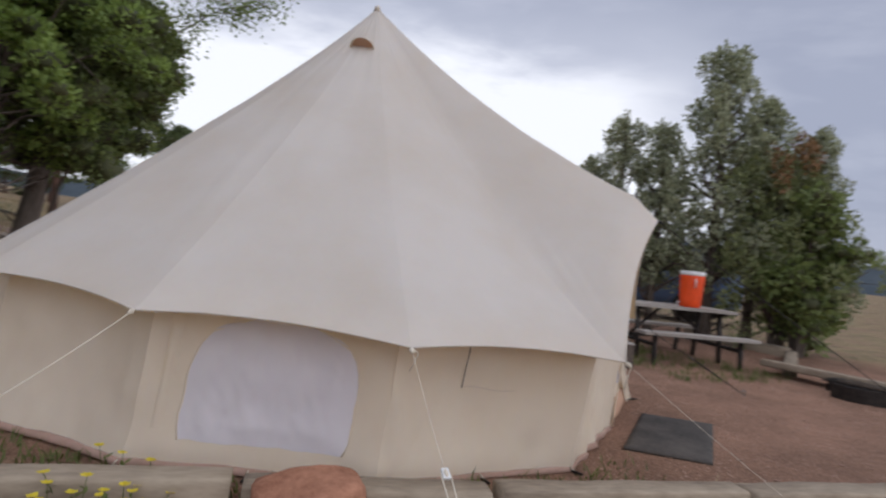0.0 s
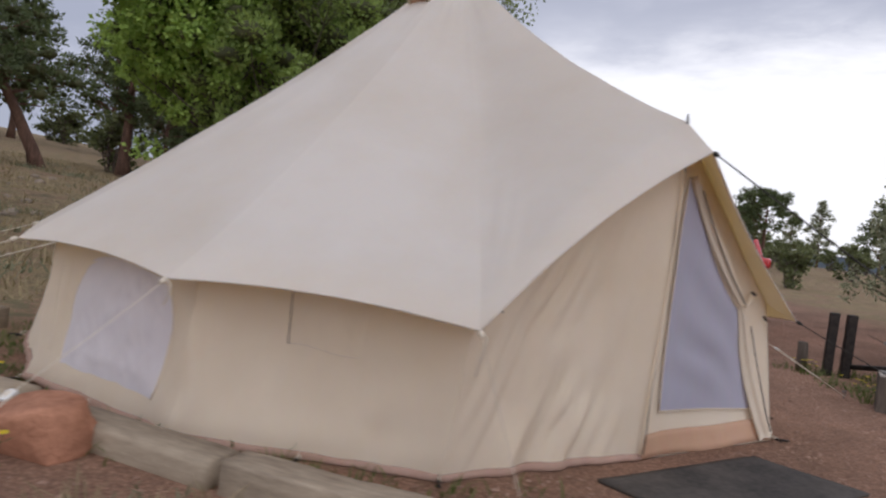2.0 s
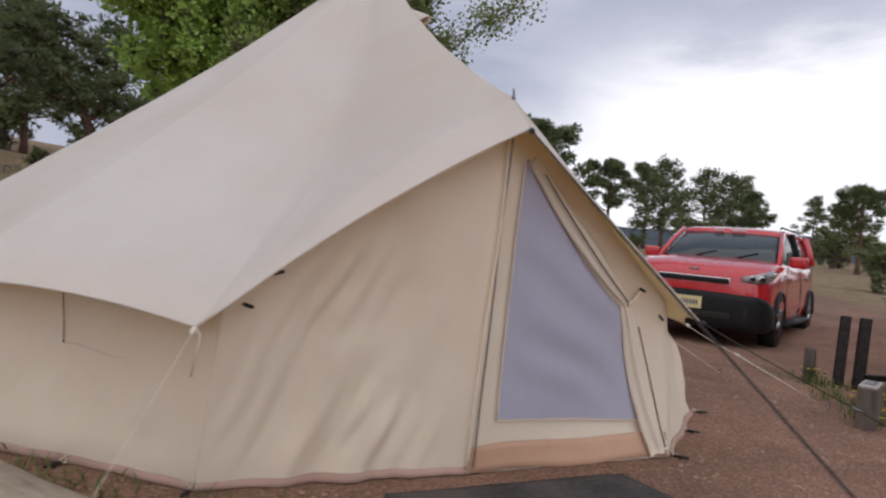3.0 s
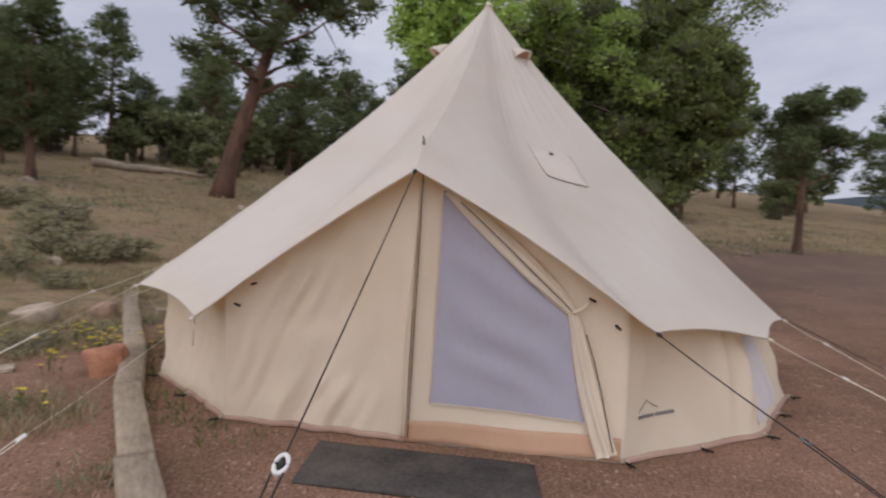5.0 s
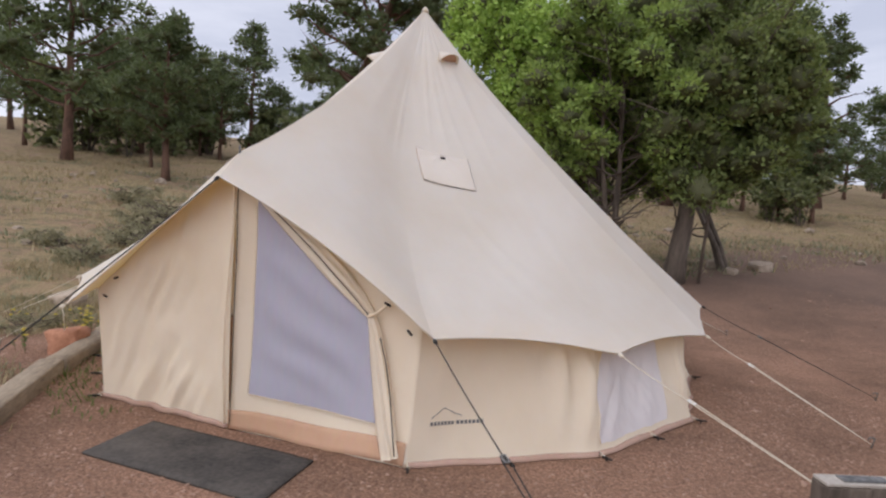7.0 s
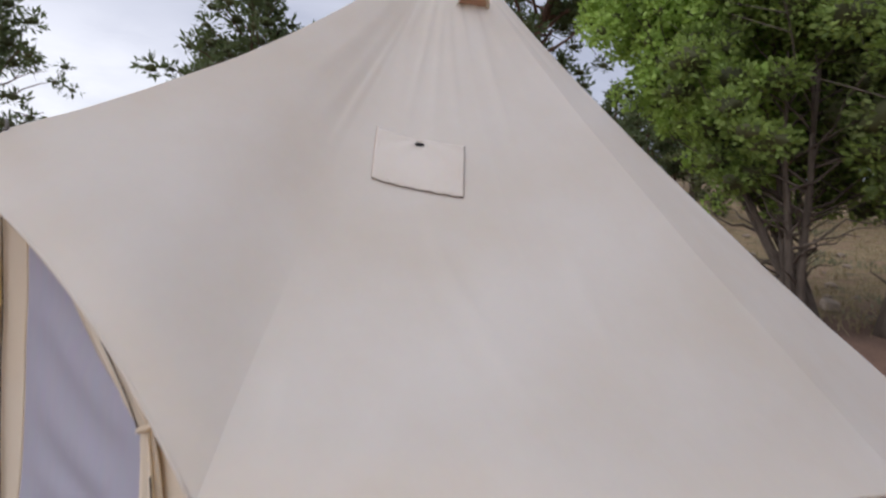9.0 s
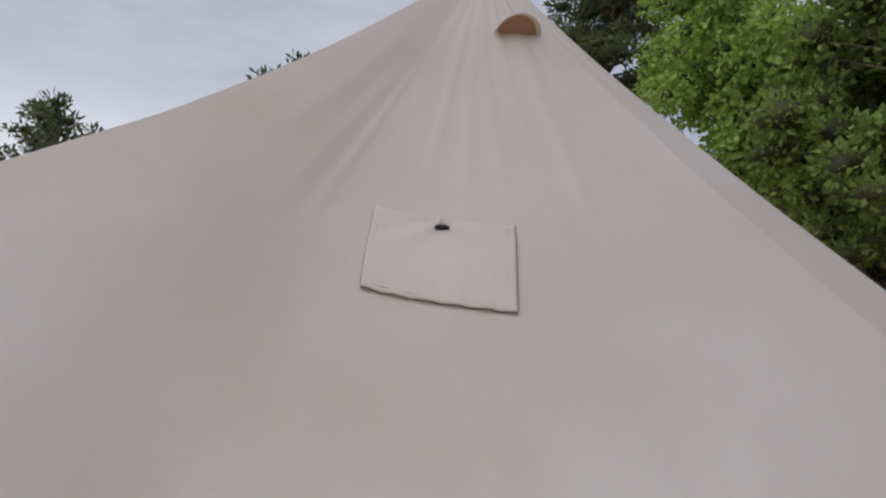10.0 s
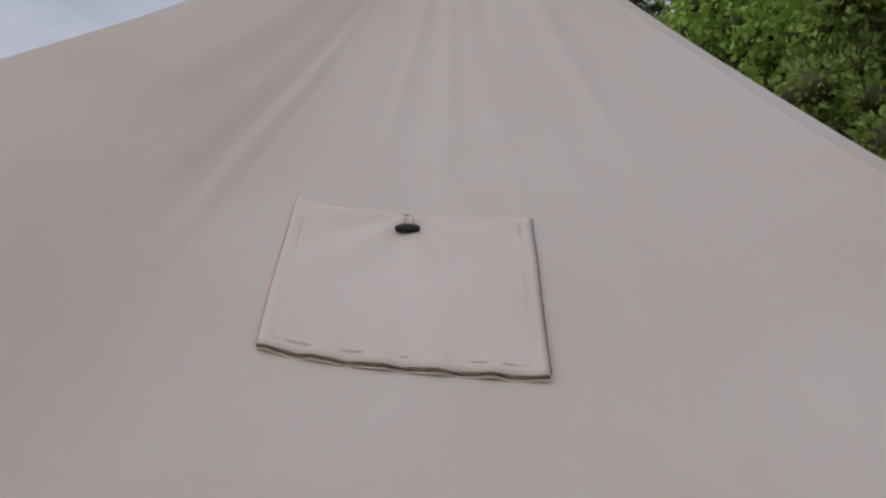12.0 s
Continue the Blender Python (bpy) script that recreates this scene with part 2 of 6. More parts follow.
YELLOW = leaf_mat("yellow_petals", (0.5, 0.38, 0.02), (0.8, 0.66, 0.06), (0.7, 0.55, 0.05))
CAR_RED = plain("red_car_paint", (0.60, 0.015, 0.021), 0.25, 0.0, 0.5, 1.0)
CAR_GLASS = plain("tinted_car_glass", (0.035, 0.05, 0.055), 0.06, 0.0, 0.6)
LAMP_GLASS = plain("headlamp_lens", (0.34, 0.35, 0.36), 0.12, 0.3, 0.7, 1.0)
TYRE = surface("tyre_rubber", (0.012, 0.012, 0.012), (0.05, 0.045, 0.042), 12, 0.85, bump_d=0.003)
CHROME = plain("chrome", (0.7, 0.7, 0.7), 0.15, 1.0)
PLATE_Y = plain("yellow_plate", (0.78, 0.68, 0.36), 0.5)
ORANGE = plain("orange_plastic", (0.86, 0.085, 0.012), 0.4, 0.0, 0.4)
BLUE = cloth("blue_tarp", (0.12, 0.17, 0.28), (0.1, 0.15, 0.25), 0.1)


def ground_material():
    m, n, l, p = nodes_of("red_gravel_and_dry_grassland")
    co = n.new("ShaderNodeTexCoord")
    grain = noise_node(n, l, 55, 6, 0.75)
    stones = n.new("ShaderNodeTexVoronoi")
    stones.inputs["Scale"].default_value = 75
    l.new(co.outputs["Object"], stones.inputs["Vector"])
    patch = noise_node(n, l, 0.75, 8, 0.66)
    patch2 = noise_node(n, l, 3.2, 6, 0.7)
    gravel = ramp(n, l, grain.outputs["Fac"], [(0.3, (0.18, 0.104, 0.073)), (0.5, (0.30, 0.19, 0.138)), (0.7, (0.45, 0.315, 0.245))])
    tint = ramp(n, l, patch.outputs["Fac"], [(0.36, (0.72, 0.7, 0.68)), (0.62, (1.16, 1.11, 1.08))])
    gravel_c = mix_col(n, l, 1.0, gravel.outputs["Color"], tint.outputs["Color"], "MULTIPLY")
    cell = ramp(n, l, stones.outputs["Color"], [(0.2, (0.66, 0.62, 0.6)), (0.9, (1.3, 1.24, 1.2))])
    gravel_c = mix_col(n, l, 0.7, gravel_c, cell.outputs["Color"], "MULTIPLY")
    # dry field: straw, grey-green mats of scrub and bare reddish soil in patches
    patch3 = noise_node(n, l, 1.15, 7, 0.7, stretch=(1, 1, 0.2))
    straw = ramp(n, l, grain.outputs["Fac"], [(0.3, (0.15, 0.11, 0.062)), (0.55, (0.33, 0.25, 0.145)), (0.75, (0.50, 0.40, 0.25))])
    scrub = ramp(n, l, grain.outputs["Fac"], [(0.3, (0.055, 0.056, 0.03)), (0.6, (0.165, 0.16, 0.092))])
    soil = ramp(n, l, grain.outputs["Fac"], [(0.3, (0.17, 0.105, 0.068)), (0.6, (0.35, 0.235, 0.165))])
    is_scrub = ramp(n, l, patch2.outputs["Fac"], [(0.49, (0, 0, 0)), (0.64, (0.8, 0.8, 0.8))])
    is_soil = ramp(n, l, patch3.outputs["Fac"], [(0.46, (0, 0, 0)), (0.58, (0.85, 0.85, 0.85))])
    field_c = mix_col(n, l, is_soil.outputs["Color"], straw.outputs["Color"], soil.outputs["Color"])
    field_c = mix_col(n, l, is_scrub.outputs["Color"], field_c, scrub.outputs["Color"])
    # the packed drive keeps north-east of the tent, grass begins past the timbers and past the drive
    sep = n.new("ShaderNodeSeparateXYZ")
    l.new(co.outputs["Object"], sep.inputs["Vector"])

    def lin(ax, ay, c):
        a1 = n.new("ShaderNodeMath")
        a1.operation = "MULTIPLY_ADD"
        l.new(sep.outputs["X"], a1.inputs[0])
        a1.inputs[1].default_value, a1.inputs[2].default_value = ax, c
        a2 = n.new("ShaderNodeMath")
        a2.operation = "MULTIPLY_ADD"
        l.new(sep.outputs["Y"], a2.inputs[0])
        a2.inputs[1].default_value = ay
        l.new(a1.outputs[0], a2.inputs[2])
        return a2.outputs[0]

    def math2(op, a, b):
        k = n.new("ShaderNodeMath")
        k.operation = op
        for i, v in enumerate((a, b)):
            if isinstance(v, (int, float)):
                k.inputs[i].default_value = v
            else:
                l.new(v, k.inputs[i])
        return k.outputs[0]

    west = lin(-0.8, 0.35, -2.15)
    north = lin(-0.22, 0.9, -11.5)
    east = lin(0.75, -0.45, -7.2)
    edge = math2("MAXIMUM", math2("MAXIMUM", west, north), east)
    edge = math2("ADD", edge, math2("SUBTRACT", math2("MULTIPLY", patch2.outputs["Fac"], 2.4), 1.2))
    f = n.new("ShaderNodeMapRange")
    f.interpolation_type = "SMOOTHSTEP"
    f.inputs["From Min"].default_value, f.inputs["From Max"].default_value = -0.4, 0.9
    l.new(edge, f.inputs["Value"])
    far_soil = lin(0.0, 1.0, -2.0)
    fs = n.new("ShaderNodeMapRange")
    fs.inputs["From Min"].default_value, fs.inputs["From Max"].default_value = 0.0, 6.0
    l.new(far_soil, fs.inputs["Value"])
    gravel_c = mix_col(n, l, fs.outputs["Result"], gravel_c, mix_col(n, l, 0.6, gravel_c, (0.15, 0.115, 0.098)))
    col = mix_col(n, l, f.outputs["Result"], gravel_c, field_c)
    l.new(col, p.inputs["Base Color"])
    p.inputs["Roughness"].default_value = 0.95
    p.inputs["Specular IOR Level"].default_value = 0.15
    h = math2("ADD", grain.outputs["Fac"], math2("MULTIPLY", stones.outputs["Distance"], -0.7))
    bump(n, l, p, h, 0.6, 0.03)
    return m


GROUND = ground_material()
# the blue of distant haze is put into the hills' colour
HILL = surface("haze_blue_wooded_hill", (0.035, 0.05, 0.065), (0.075, 0.095, 0.11), 0.02, 1.0, fine=0.15, bump_d=0.5)


# ---- builders ----
def mesh_object(name, verts, faces, material, parent=None, label="", smooth=True):
    me = bpy.data.meshes.new(name)
    me.from_pydata([tuple(v) for v in verts], [], faces)
    me.materials.append(material)
    if smooth:
        me.shade_smooth()
    ob = new(name, me)
    if parent:
        ob.parent = parent
    if label:
        ob["label"] = label
    return ob


def part(name, bm, material, parent=None, label="", smooth=False):
    me = bpy.data.meshes.new(name)
    bm.to_mesh(me)
    bm.free()
    me.materials.append(material)
    if smooth:
        me.shade_smooth()
    ob = new(name, me)
    if parent:
        ob.parent = parent
    if label:
        ob["label"] = label
    return ob


def thing(name, label, category, m=None, group="", kind=""):
    e = new(name)
    e.empty_display_size = 0.1
    if m is not None:
        e.matrix_world = m
    return tagged(e, label, category, group, kind)


def box_bm(sx, sy, sz, m=Matrix(), bev=0.0, seg=2, bm=None, wobble=0.0):
    """A bevelled box of those sizes, centred, moved by m; several may go into one bmesh."""
    b = bmesh.new()
    bmesh.ops.create_cube(b, size=1.0, matrix=Matrix.Diagonal((sx, sy, sz, 1)))
    if bev:
        bmesh.ops.bevel(b, geom=b.edges[:], offset=bev, segments=seg, affect="EDGES", profile=0.6)
    if wobble:
        for v in b.verts:
            v.co += wobble * noise.noise_vector(v.co * 3.1)
    bmesh.ops.transform(b, matrix=m, verts=b.verts)
    if bm is None:
        return b
    tmp = bpy.data.meshes.new("tmp")
    b.to_mesh(tmp)
    b.free()
    bm.from_mesh(tmp)
    bpy.data.meshes.remove(tmp)
    return bm


def tube_data(points, radii, sides=8, caps=True):
    """Verts and faces of a tube along points."""
    verts, faces = [], []
    pts = [Vector(p) for p in points]
    up = None
    for i, p in enumerate(pts):
        d = (pts[min(i + 1, len(pts) - 1)] - pts[max(i - 1, 0)]).normalized()
        ref = Vector((0, 0, 1)) if abs(d.z) < 0.95 else Vector((1, 0, 0))
        a = d.cross(ref).normalized() if up is None else (up - d * up.dot(d)).normalized()
        up = a
        b = d.cross(a)
        r = radii[i] if isinstance(radii, (list, tuple)) else radii
        for k in range(sides):
            t = 2 * math.pi * k / sides
            verts.append(p + (a * math.cos(t) + b * math.sin(t)) * r)
    n = len(pts)
    for i in range(n - 1):
        for k in range(sides):
            k2 = (k + 1) % sides
            faces.append((i * sides + k, i * sides + k2, (i + 1) * sides + k2, (i + 1) * sides + k))
    if caps:
        faces.append(tuple(range(sides - 1, -1, -1)))
        faces.append(tuple((n - 1) * sides + k for k in range(sides)))
    return verts, faces


def tube(name, points, radii, material, parent=None, label="", sides=8):
    v, f = tube_data(points, radii, sides)
    return mesh_object(name, v, f, material, parent, label)


def merge(pieces):
    verts, faces = [], []
    for v, f in pieces:
        o = len(verts)
        verts += v
        faces += [tuple(i + o for i in q) for q in f]
    return verts, faces


def lerp(a, b, t):
    return a + (b - a) * t


SLOPE_AZ = (-180, -60, -10, 30, 60, 80, 110, 150, 180)
SLOPE = (0.02, 0.0, 0.02, 0.036, 0.042, 0.085, 0.115, 0.125, 0.1)


def ground_z(x, y):
    """The lie of the land: level round the tent, rising to the north and north-west."""
    r = math.hypot(x, y)
    q = max(0.0, r - 3.5)
    q = q * q / (q + 0.6) if q else 0.0
    s = float(np.interp(math.degrees(math.atan2(y, x)), SLOPE_AZ, SLOPE))
    bumpy = 0.05 * min(1, q / 4) * noise.noise(Vector((x * 0.35, y * 0.35, 2.0)))
    hollow = 0.13 * math.exp(-((x - 6.2) ** 2 + (y - 2.6) ** 2) / 8.0)
    return -hollow + s * min(q, 60 + 0.12 * max(0, q - 60)) + bumpy


# ---- ground and distance ----
def build_ground():
    rs = [0.0] + [0.35 * i for i in range(1, 26)]
    while rs[-1] < 1600:
        rs.append(rs[-1] * 1.07 + 0.1)
    n = 120
    verts, faces = [(0, 0, 0)], []
    for r in rs[1:]:
        for k in range(n):
            a = 2 * math.pi * k / n
            x, y = r * math.cos(a), r * math.sin(a)
            verts.append((x, y, ground_z(x, y)))
    for k in range(n):
        faces.append((0, 1 + k, 1 + (k + 1) % n))
    for i in range(len(rs) - 2):
        for k in range(n):
            a, b = 1 + i * n + k, 1 + i * n + (k + 1) % n
            faces.append((a, a + n, b + n, b))
    ob = mesh_object("ground", verts, faces, GROUND)
    return tagged(ob, "reddish gravel ground passing into dry grassland", "ground", kind="structure")


build_ground()


def build_hills():
    verts, faces = [], []
    n = 160
    for k in range(n + 1):
        a = radians(-60 + 240 * k / n)
        for j, (r, top) in enumerate(((1150, 0), (1300, 1), (1500, 0.3))):
            h = 58 + 30 * noise.noise(Vector((a * 3.0, 0.3, 0))) + 9 * noise.noise(Vector((a * 17, 1.3, 0)))
            verts.append((r * math.cos(a), r * math.sin(a), -5 + h * top + 8))
    for k in range(n):
        for j in range(2):
            a = k * 3 + j
            faces.append((a, a + 1, a + 4, a + 3))
    return tagged(mesh_object("backdrop_hills", verts, faces, HILL), "low wooded hills on the horizon, coloured with blue haze", "hills", kind="structure")


build_hills()

# ---- bell tent ----
APEX = Vector((0, 0, 2.99))
RIDGE_TIP, DOOR_TIP = Vector((0.091, -2.187, 1.58)), Vector((0.099, -2.339, 1.432))
# eave corners from the door's west side round by the back to its east side, and the pegged corners under them
EAVE = [Vector(p) for p in ((-1.064, -2.414, 0.62), (-1.988, -1.688, 0.659), (-2.524, -0.661, 0.699), (-2.502, 0.529, 0.731),
                            (-1.98, 1.56, 0.73), (-1.0, 2.27, 0.70), (0.2, 2.45, 0.68), (1.42, 1.98, 0.64),
                            (2.273, 1.007, 0.594), (2.394, -0.077, 0.53), (2.022, -1.199, 0.552), (1.293, -2.078, 0.678))]
BASE = [Vector(p) for p in ((-1.022, -2.177, 0), (-1.908, -1.535, 0), (-2.443, -0.57, 0.01), (-2.51, 0.538, 0.01),
                            (-1.98, 1.53, 0.02), (-1.0, 2.2, 0.02), (0.2, 2.38, 0.02), (1.42, 1.92, 0.0),
                            (2.23, 0.83, 0), (2.374, -0.37, 0), (1.991, -1.365, 0), (1.182, -2.083, 0))]
# how far each seam hangs below the straight line, and how far it bows sideways
SAG = [0.22, 0.15, 0.13, 0.10, 0.10, 0.12, 0.14, 0.12, 0.11, 0.12, 0.29, 0.265]
BOW = [0.07, 0.0, 0.0, 0.0, 0.0, 0.0, 0.0, 0.0, 0.0, 0.0, -0.05, -0.15]
SKEW = [1.0, 0.9, 0.75, 0.75, 0.75, 0.8, 0.8, 0.8, 0.75, 0.75, 1.0, 1.0]
BASE_S = Vector((0.052, -2.165, 0))


def seam_point(i, s):
    """A point of roof seam i, s from the apex (0) to the eave (1). Seam 'r' is the ridge over the door."""
    if i == "r":
        k = min(s / 0.92, 1.0)
        p = APEX.lerp(RIDGE_TIP, k)
        p.z -= 0.125 * 4 * k * (1 - k)
        if s > 0.92:
            p = RIDGE_TIP.lerp(DOOR_TIP, (s - 0.92) / 0.08)
        return p
    p = APEX.lerp(EAVE[i], s)
    k = s ** SKEW[i]
    p.z -= SAG[i] * 4 * k * (1 - k)
    e = EAVE[i]
    p += Vector((-e.y, e.x, 0)).normalized() * BOW[i] * 4 * s * (1 - s)
    return p


# how far the cloth rounds over each seam: 1 leaves no crease at all
SOFT = {"r": 0.25, 0: 1.0, 1: 0.45, 2: 0.45, 3: 0.5, 4: 0.5, 5: 0.5, 6: 0.5, 7: 0.5, 8: 0.5, 9: 0.4, 10: 0.38, 11: 0.85}
RING = ["r", 0, 1, 2, 3, 4, 5, 6, 7, 8, 9, 10, 11]
# pulled folds in the cloth: panel, from (u, s), to (u, s), height, width
FOLDS = [(12, (0.10, 0.20), (0.13, 0.50), 0.007, 0.018), (12, (0.27, 0.18), (0.32, 0.52), 0.006, 0.03), (12, (0.55, 0.2), (0.62, 0.48), 0.007, 0.035),
         (11, (0.45, 0.12), (0.42, 0.42), 0.006, 0.014), (11, (0.62, 0.12), (0.64, 0.40), 0.006, 0.012), (11, (0.3, 0.12), (0.2, 0.44), 0.006, 0.018), (10, (0.7, 0.15), (0.8, 0.45), 0.006, 0.02),
         (11, (0.46, 0.56), (0.10, 0.90), 0.008, 0.02), (11, (0.56, 0.62), (0.2, 0.95), 0.004, 0.03), (11, (0.34, 0.66), (0.06, 0.86), 0.006, 0.03),
         (11, (0.90, 0.80), (0.86, 0.98), 0.006, 0.03), (11, (0.9, 0.22), (0.75, 0.36), 0.005, 0.03),
         (9, (0.6, 0.55), (0.3, 0.93), 0.007, 0.05), (10, (0.7, 0.5), (0.85, 0.93), 0.006, 0.05), (0, (0.85, 0.72), (0.98, 0.93), 0.012, 0.03), (0, (0.8, 0.78), (0.95, 0.97), 0.009, 0.03), (1, (0.05, 0.8), (0.02, 0.95), 0.010, 0.03),
         (3, (0.3, 0.4), (0.1, 0.9), 0.007, 0.06), (2, (0.6, 0.3), (0.75, 0.9), 0.006, 0.06)]


def folds(sec, u, s):
    """The height of the pulled folds at that point of a panel."""
    h = 0.0
    for k, a, b, amp, wid in FOLDS:
        if k == sec:
            ax, ay, bx, by = a[0] * 1.1 * s, a[1] * 3.1, b[0] * 1.1 * s, b[1] * 3.1
            px, py = u * 1.1 * s, s * 3.1
            dx, dy = bx - ax, by - ay
            t = ((px - ax) * dx + (py - ay) * dy) / (dx * dx + dy * dy)
            if -0.2 < t < 1.2:
                d = abs((px - ax) * dy - (py - ay) * dx) / math.hypot(dx, dy)
                h += amp * math.exp(-(d / wid) ** 2) * math.sin(math.pi * (t + 0.2) / 1.4) ** 1.5
    return h * max(0.0, min(1.0, u / 0.1, (1 - u) / 0.1))


SECTORS = [("r", 0)] + [(i, i + 1) for i in range(11)] + [(11, "r")]


def roof_point(sec, u, s, lift=0.0):
    """A point of roof panel sec: u across it, s down it."""
    a, b = SECTORS[sec]
    door = "r" in (a, b)
    pa, pb = seam_point(a, s), seam_point(b, s)
    p = pa.lerp(pb, u)
    na, nb = RING[RING.index(a) - 1], RING[(RING.index(b) + 1) % 13]
    p0, p3 = seam_point(na, s), seam_point(nb, s)
    curve = 0.5 * (2 * pa + (pb - p0) * u + (2 * p0 - 5 * pa + 4 * pb - p3) * u ** 2 + (3 * pa - p0 - 3 * pb + p3) * u ** 3)
    p = p.lerp(curve, lerp(SOFT[a], SOFT[b], u) * max(0.0, 1 - s ** 5))
    arch = 4 * u * (1 - u)
    out = Vector((p.x, p.y, 0.0)).normalized()
    nrm = (out * 0.72 + Vector((0, 0, 0.7))).normalized()
    if door:
        p -= nrm * 0.014 * arch * min(1, s * 2) * (1 - s) * 2
        p = p.lerp(APEX, 0.022 * arch * max(0, s - 0.5) / 0.5)
    else:
        p -= nrm * 0.004 * arch * math.sin(math.pi * min(1, s * 1.05))
        p = p.lerp(APEX, 0.013 * arch * max(0, s - 0.55) / 0.45)
    ang = math.atan2(p.y, p.x)
    fold = max(0, 1 - s / 0.5) * min(1, s / 0.08)
    p += nrm * fold * (0.008 * noise.noise(Vector((ang * 3.1, 1.0, 0.0))) * math.sin(ang * 23 + 1.3 + 4 * noise.noise(Vector((ang * 2, s * 2, 0)))) * 2.0 + 0.0012 * math.sin(ang * 47 + 5 * s))
    p += nrm * (0.006 * noise.noise(p * 1.7) + folds(sec, u, s))
    p += nrm * (0.004 * noise.noise(p * 5.0) * s + lift)
    return p


tent = thing("bell_tent", "cream cotton canvas bell tent with open net door", "tent")


def grid_mesh(name, fn, nu, nv, material, parent, label="", thick=0.0, rim=True):
    verts = [fn(i / nu, j / nv) for j in range(nv + 1) for i in range(nu + 1)]
    faces = [(j * (nu + 1) + i, (j + 1) * (nu + 1) + i, (j + 1) * (nu + 1) + i + 1, j * (nu + 1) + i + 1) for j in range(nv) for i in range(nu)]
    ob = mesh_object(name, verts, faces, material, parent, label)
    if thick:
        md = ob.modifiers.new("thickness", "SOLIDIFY")
        md.thickness, md.offset, md.use_rim = thick, 0.0, rim
    return ob


for k in range(len(SECTORS)):
    panel = grid_mesh("roof_panel", lambda u, v, k=k: roof_point(k, u, 0.004 + 0.996 * v ** 0.9), 40, 80, CANVAS, tent, thick=0.003, rim=False)
    hem = [roof_point(k, i / 16, 1.0, -0.002) for i in range(17)]
    tube("hem", hem, 0.006, CANVAS, panel, sides=6)
    tube("seam", [roof_point(k, 0.0, 0.03 + 0.96 * j / 60, -0.001) for j in range(61)], 0.0020, CANVAS, panel, sides=6)
tube("apex_cap", [APEX + Vector((0, 0, -0.03)), APEX + Vector((0, 0, 0.0)), APEX + Vector((0, 0, 0.012)), APEX + Vector((0, 0, 0.02))], [0.032, 0.024, 0.015, 0.004], CANVAS, tent, sides=12)

WALL_S = 0.935


def wall_point(i, u, v, lift=0.0):
    """A point of wall panel i (between corners i and i + 1): u along, v from the ground up."""
    lo = BASE[i].lerp(BASE[i + 1], u)
    hi = roof_point(i + 1, u, WALL_S) + Vector((0, 0, -0.012))
    p = lo.lerp(hi, v)
    out = Vector((p.x, p.y, 0)).normalized()
    arch = 4 * u * (1 - u)
    rest = 0.35 * (min(1, u * 3) if i == 0 else 1) * (min(1, (1 - u) * 3) if i == 10 else 1)
    free = (min(1, u * 8) if i == 0 else 1) * (min(1, (1 - u) * 8) if i == 10 else 1)
    p -= out * (0.055 * math.sin(math.pi * min(1, v * 0.9 + 0.05)) * (rest + 0.65 * arch) + 0.02 * arch * v)
    p += out * 0.012 * free * (1 - v) * (math.exp(-(u / 0.06) ** 2) * math.sin(v * 14 + i) + math.exp(-((u - 1) / 0.06) ** 2) * math.sin(v * 14 + i + 1))
    p += out * free * (0.019 * noise.noise(p * 2.6) + 0.010 * noise.noise(p * 7.0))
    d = u * 1.1 + v * 0.35
    p += out * free * 0.008 * math.sin(d * 34 + 3 * noise.noise(p * 2)) * max(0, noise.noise(p * 1.9 + Vector((5, 0, 0))) + 0.1) * min(1, 3 * (1 - v))
    if i > 1:
        p += out * 0.014 * math.exp(-((u - 0.08) / 0.035) ** 2) * math.exp(-((v - 0.45) / 0.22) ** 2)
    if i == 0:
        for uc, vc, amp in ((0.985, 0.45, 0.03), (0.95, 0.3, 0.018)):
            p += out * amp * math.exp(-((u - uc + 0.03 * math.sin(5.0 * v)) / 0.02) ** 2) * math.exp(-((v - vc) / 0.24) ** 2)
    if i == 10:
        for uc, vc, amp in ((0.10, 0.52, 0.06), (0.24, 0.6, 0.05)):
            p += out * amp * math.exp(-((u - uc + 0.06 * math.sin(3.0 * v)) / 0.036) ** 2) * math.exp(-((v - vc) / 0.3) ** 2)
    p += out * lift
    return p


for i in range(11):
    w = grid_mesh("wall_panel", lambda u, v, i=i: wall_point(i, u, v), 44, 26, CANVAS_WALL, tent, thick=0.003, rim=False)
    grid_mesh("mud_flap", lambda u, v, i=i: wall_point(i, u, 0.004 + (0.036 + 0.012 * noise.noise(Vector((u * 4, i, 0)))) * v, 0.006 + 0.01 * (1 - v)), 20, 2, MUD, w, "dusty reddish brown mud flap", thick=0.003)


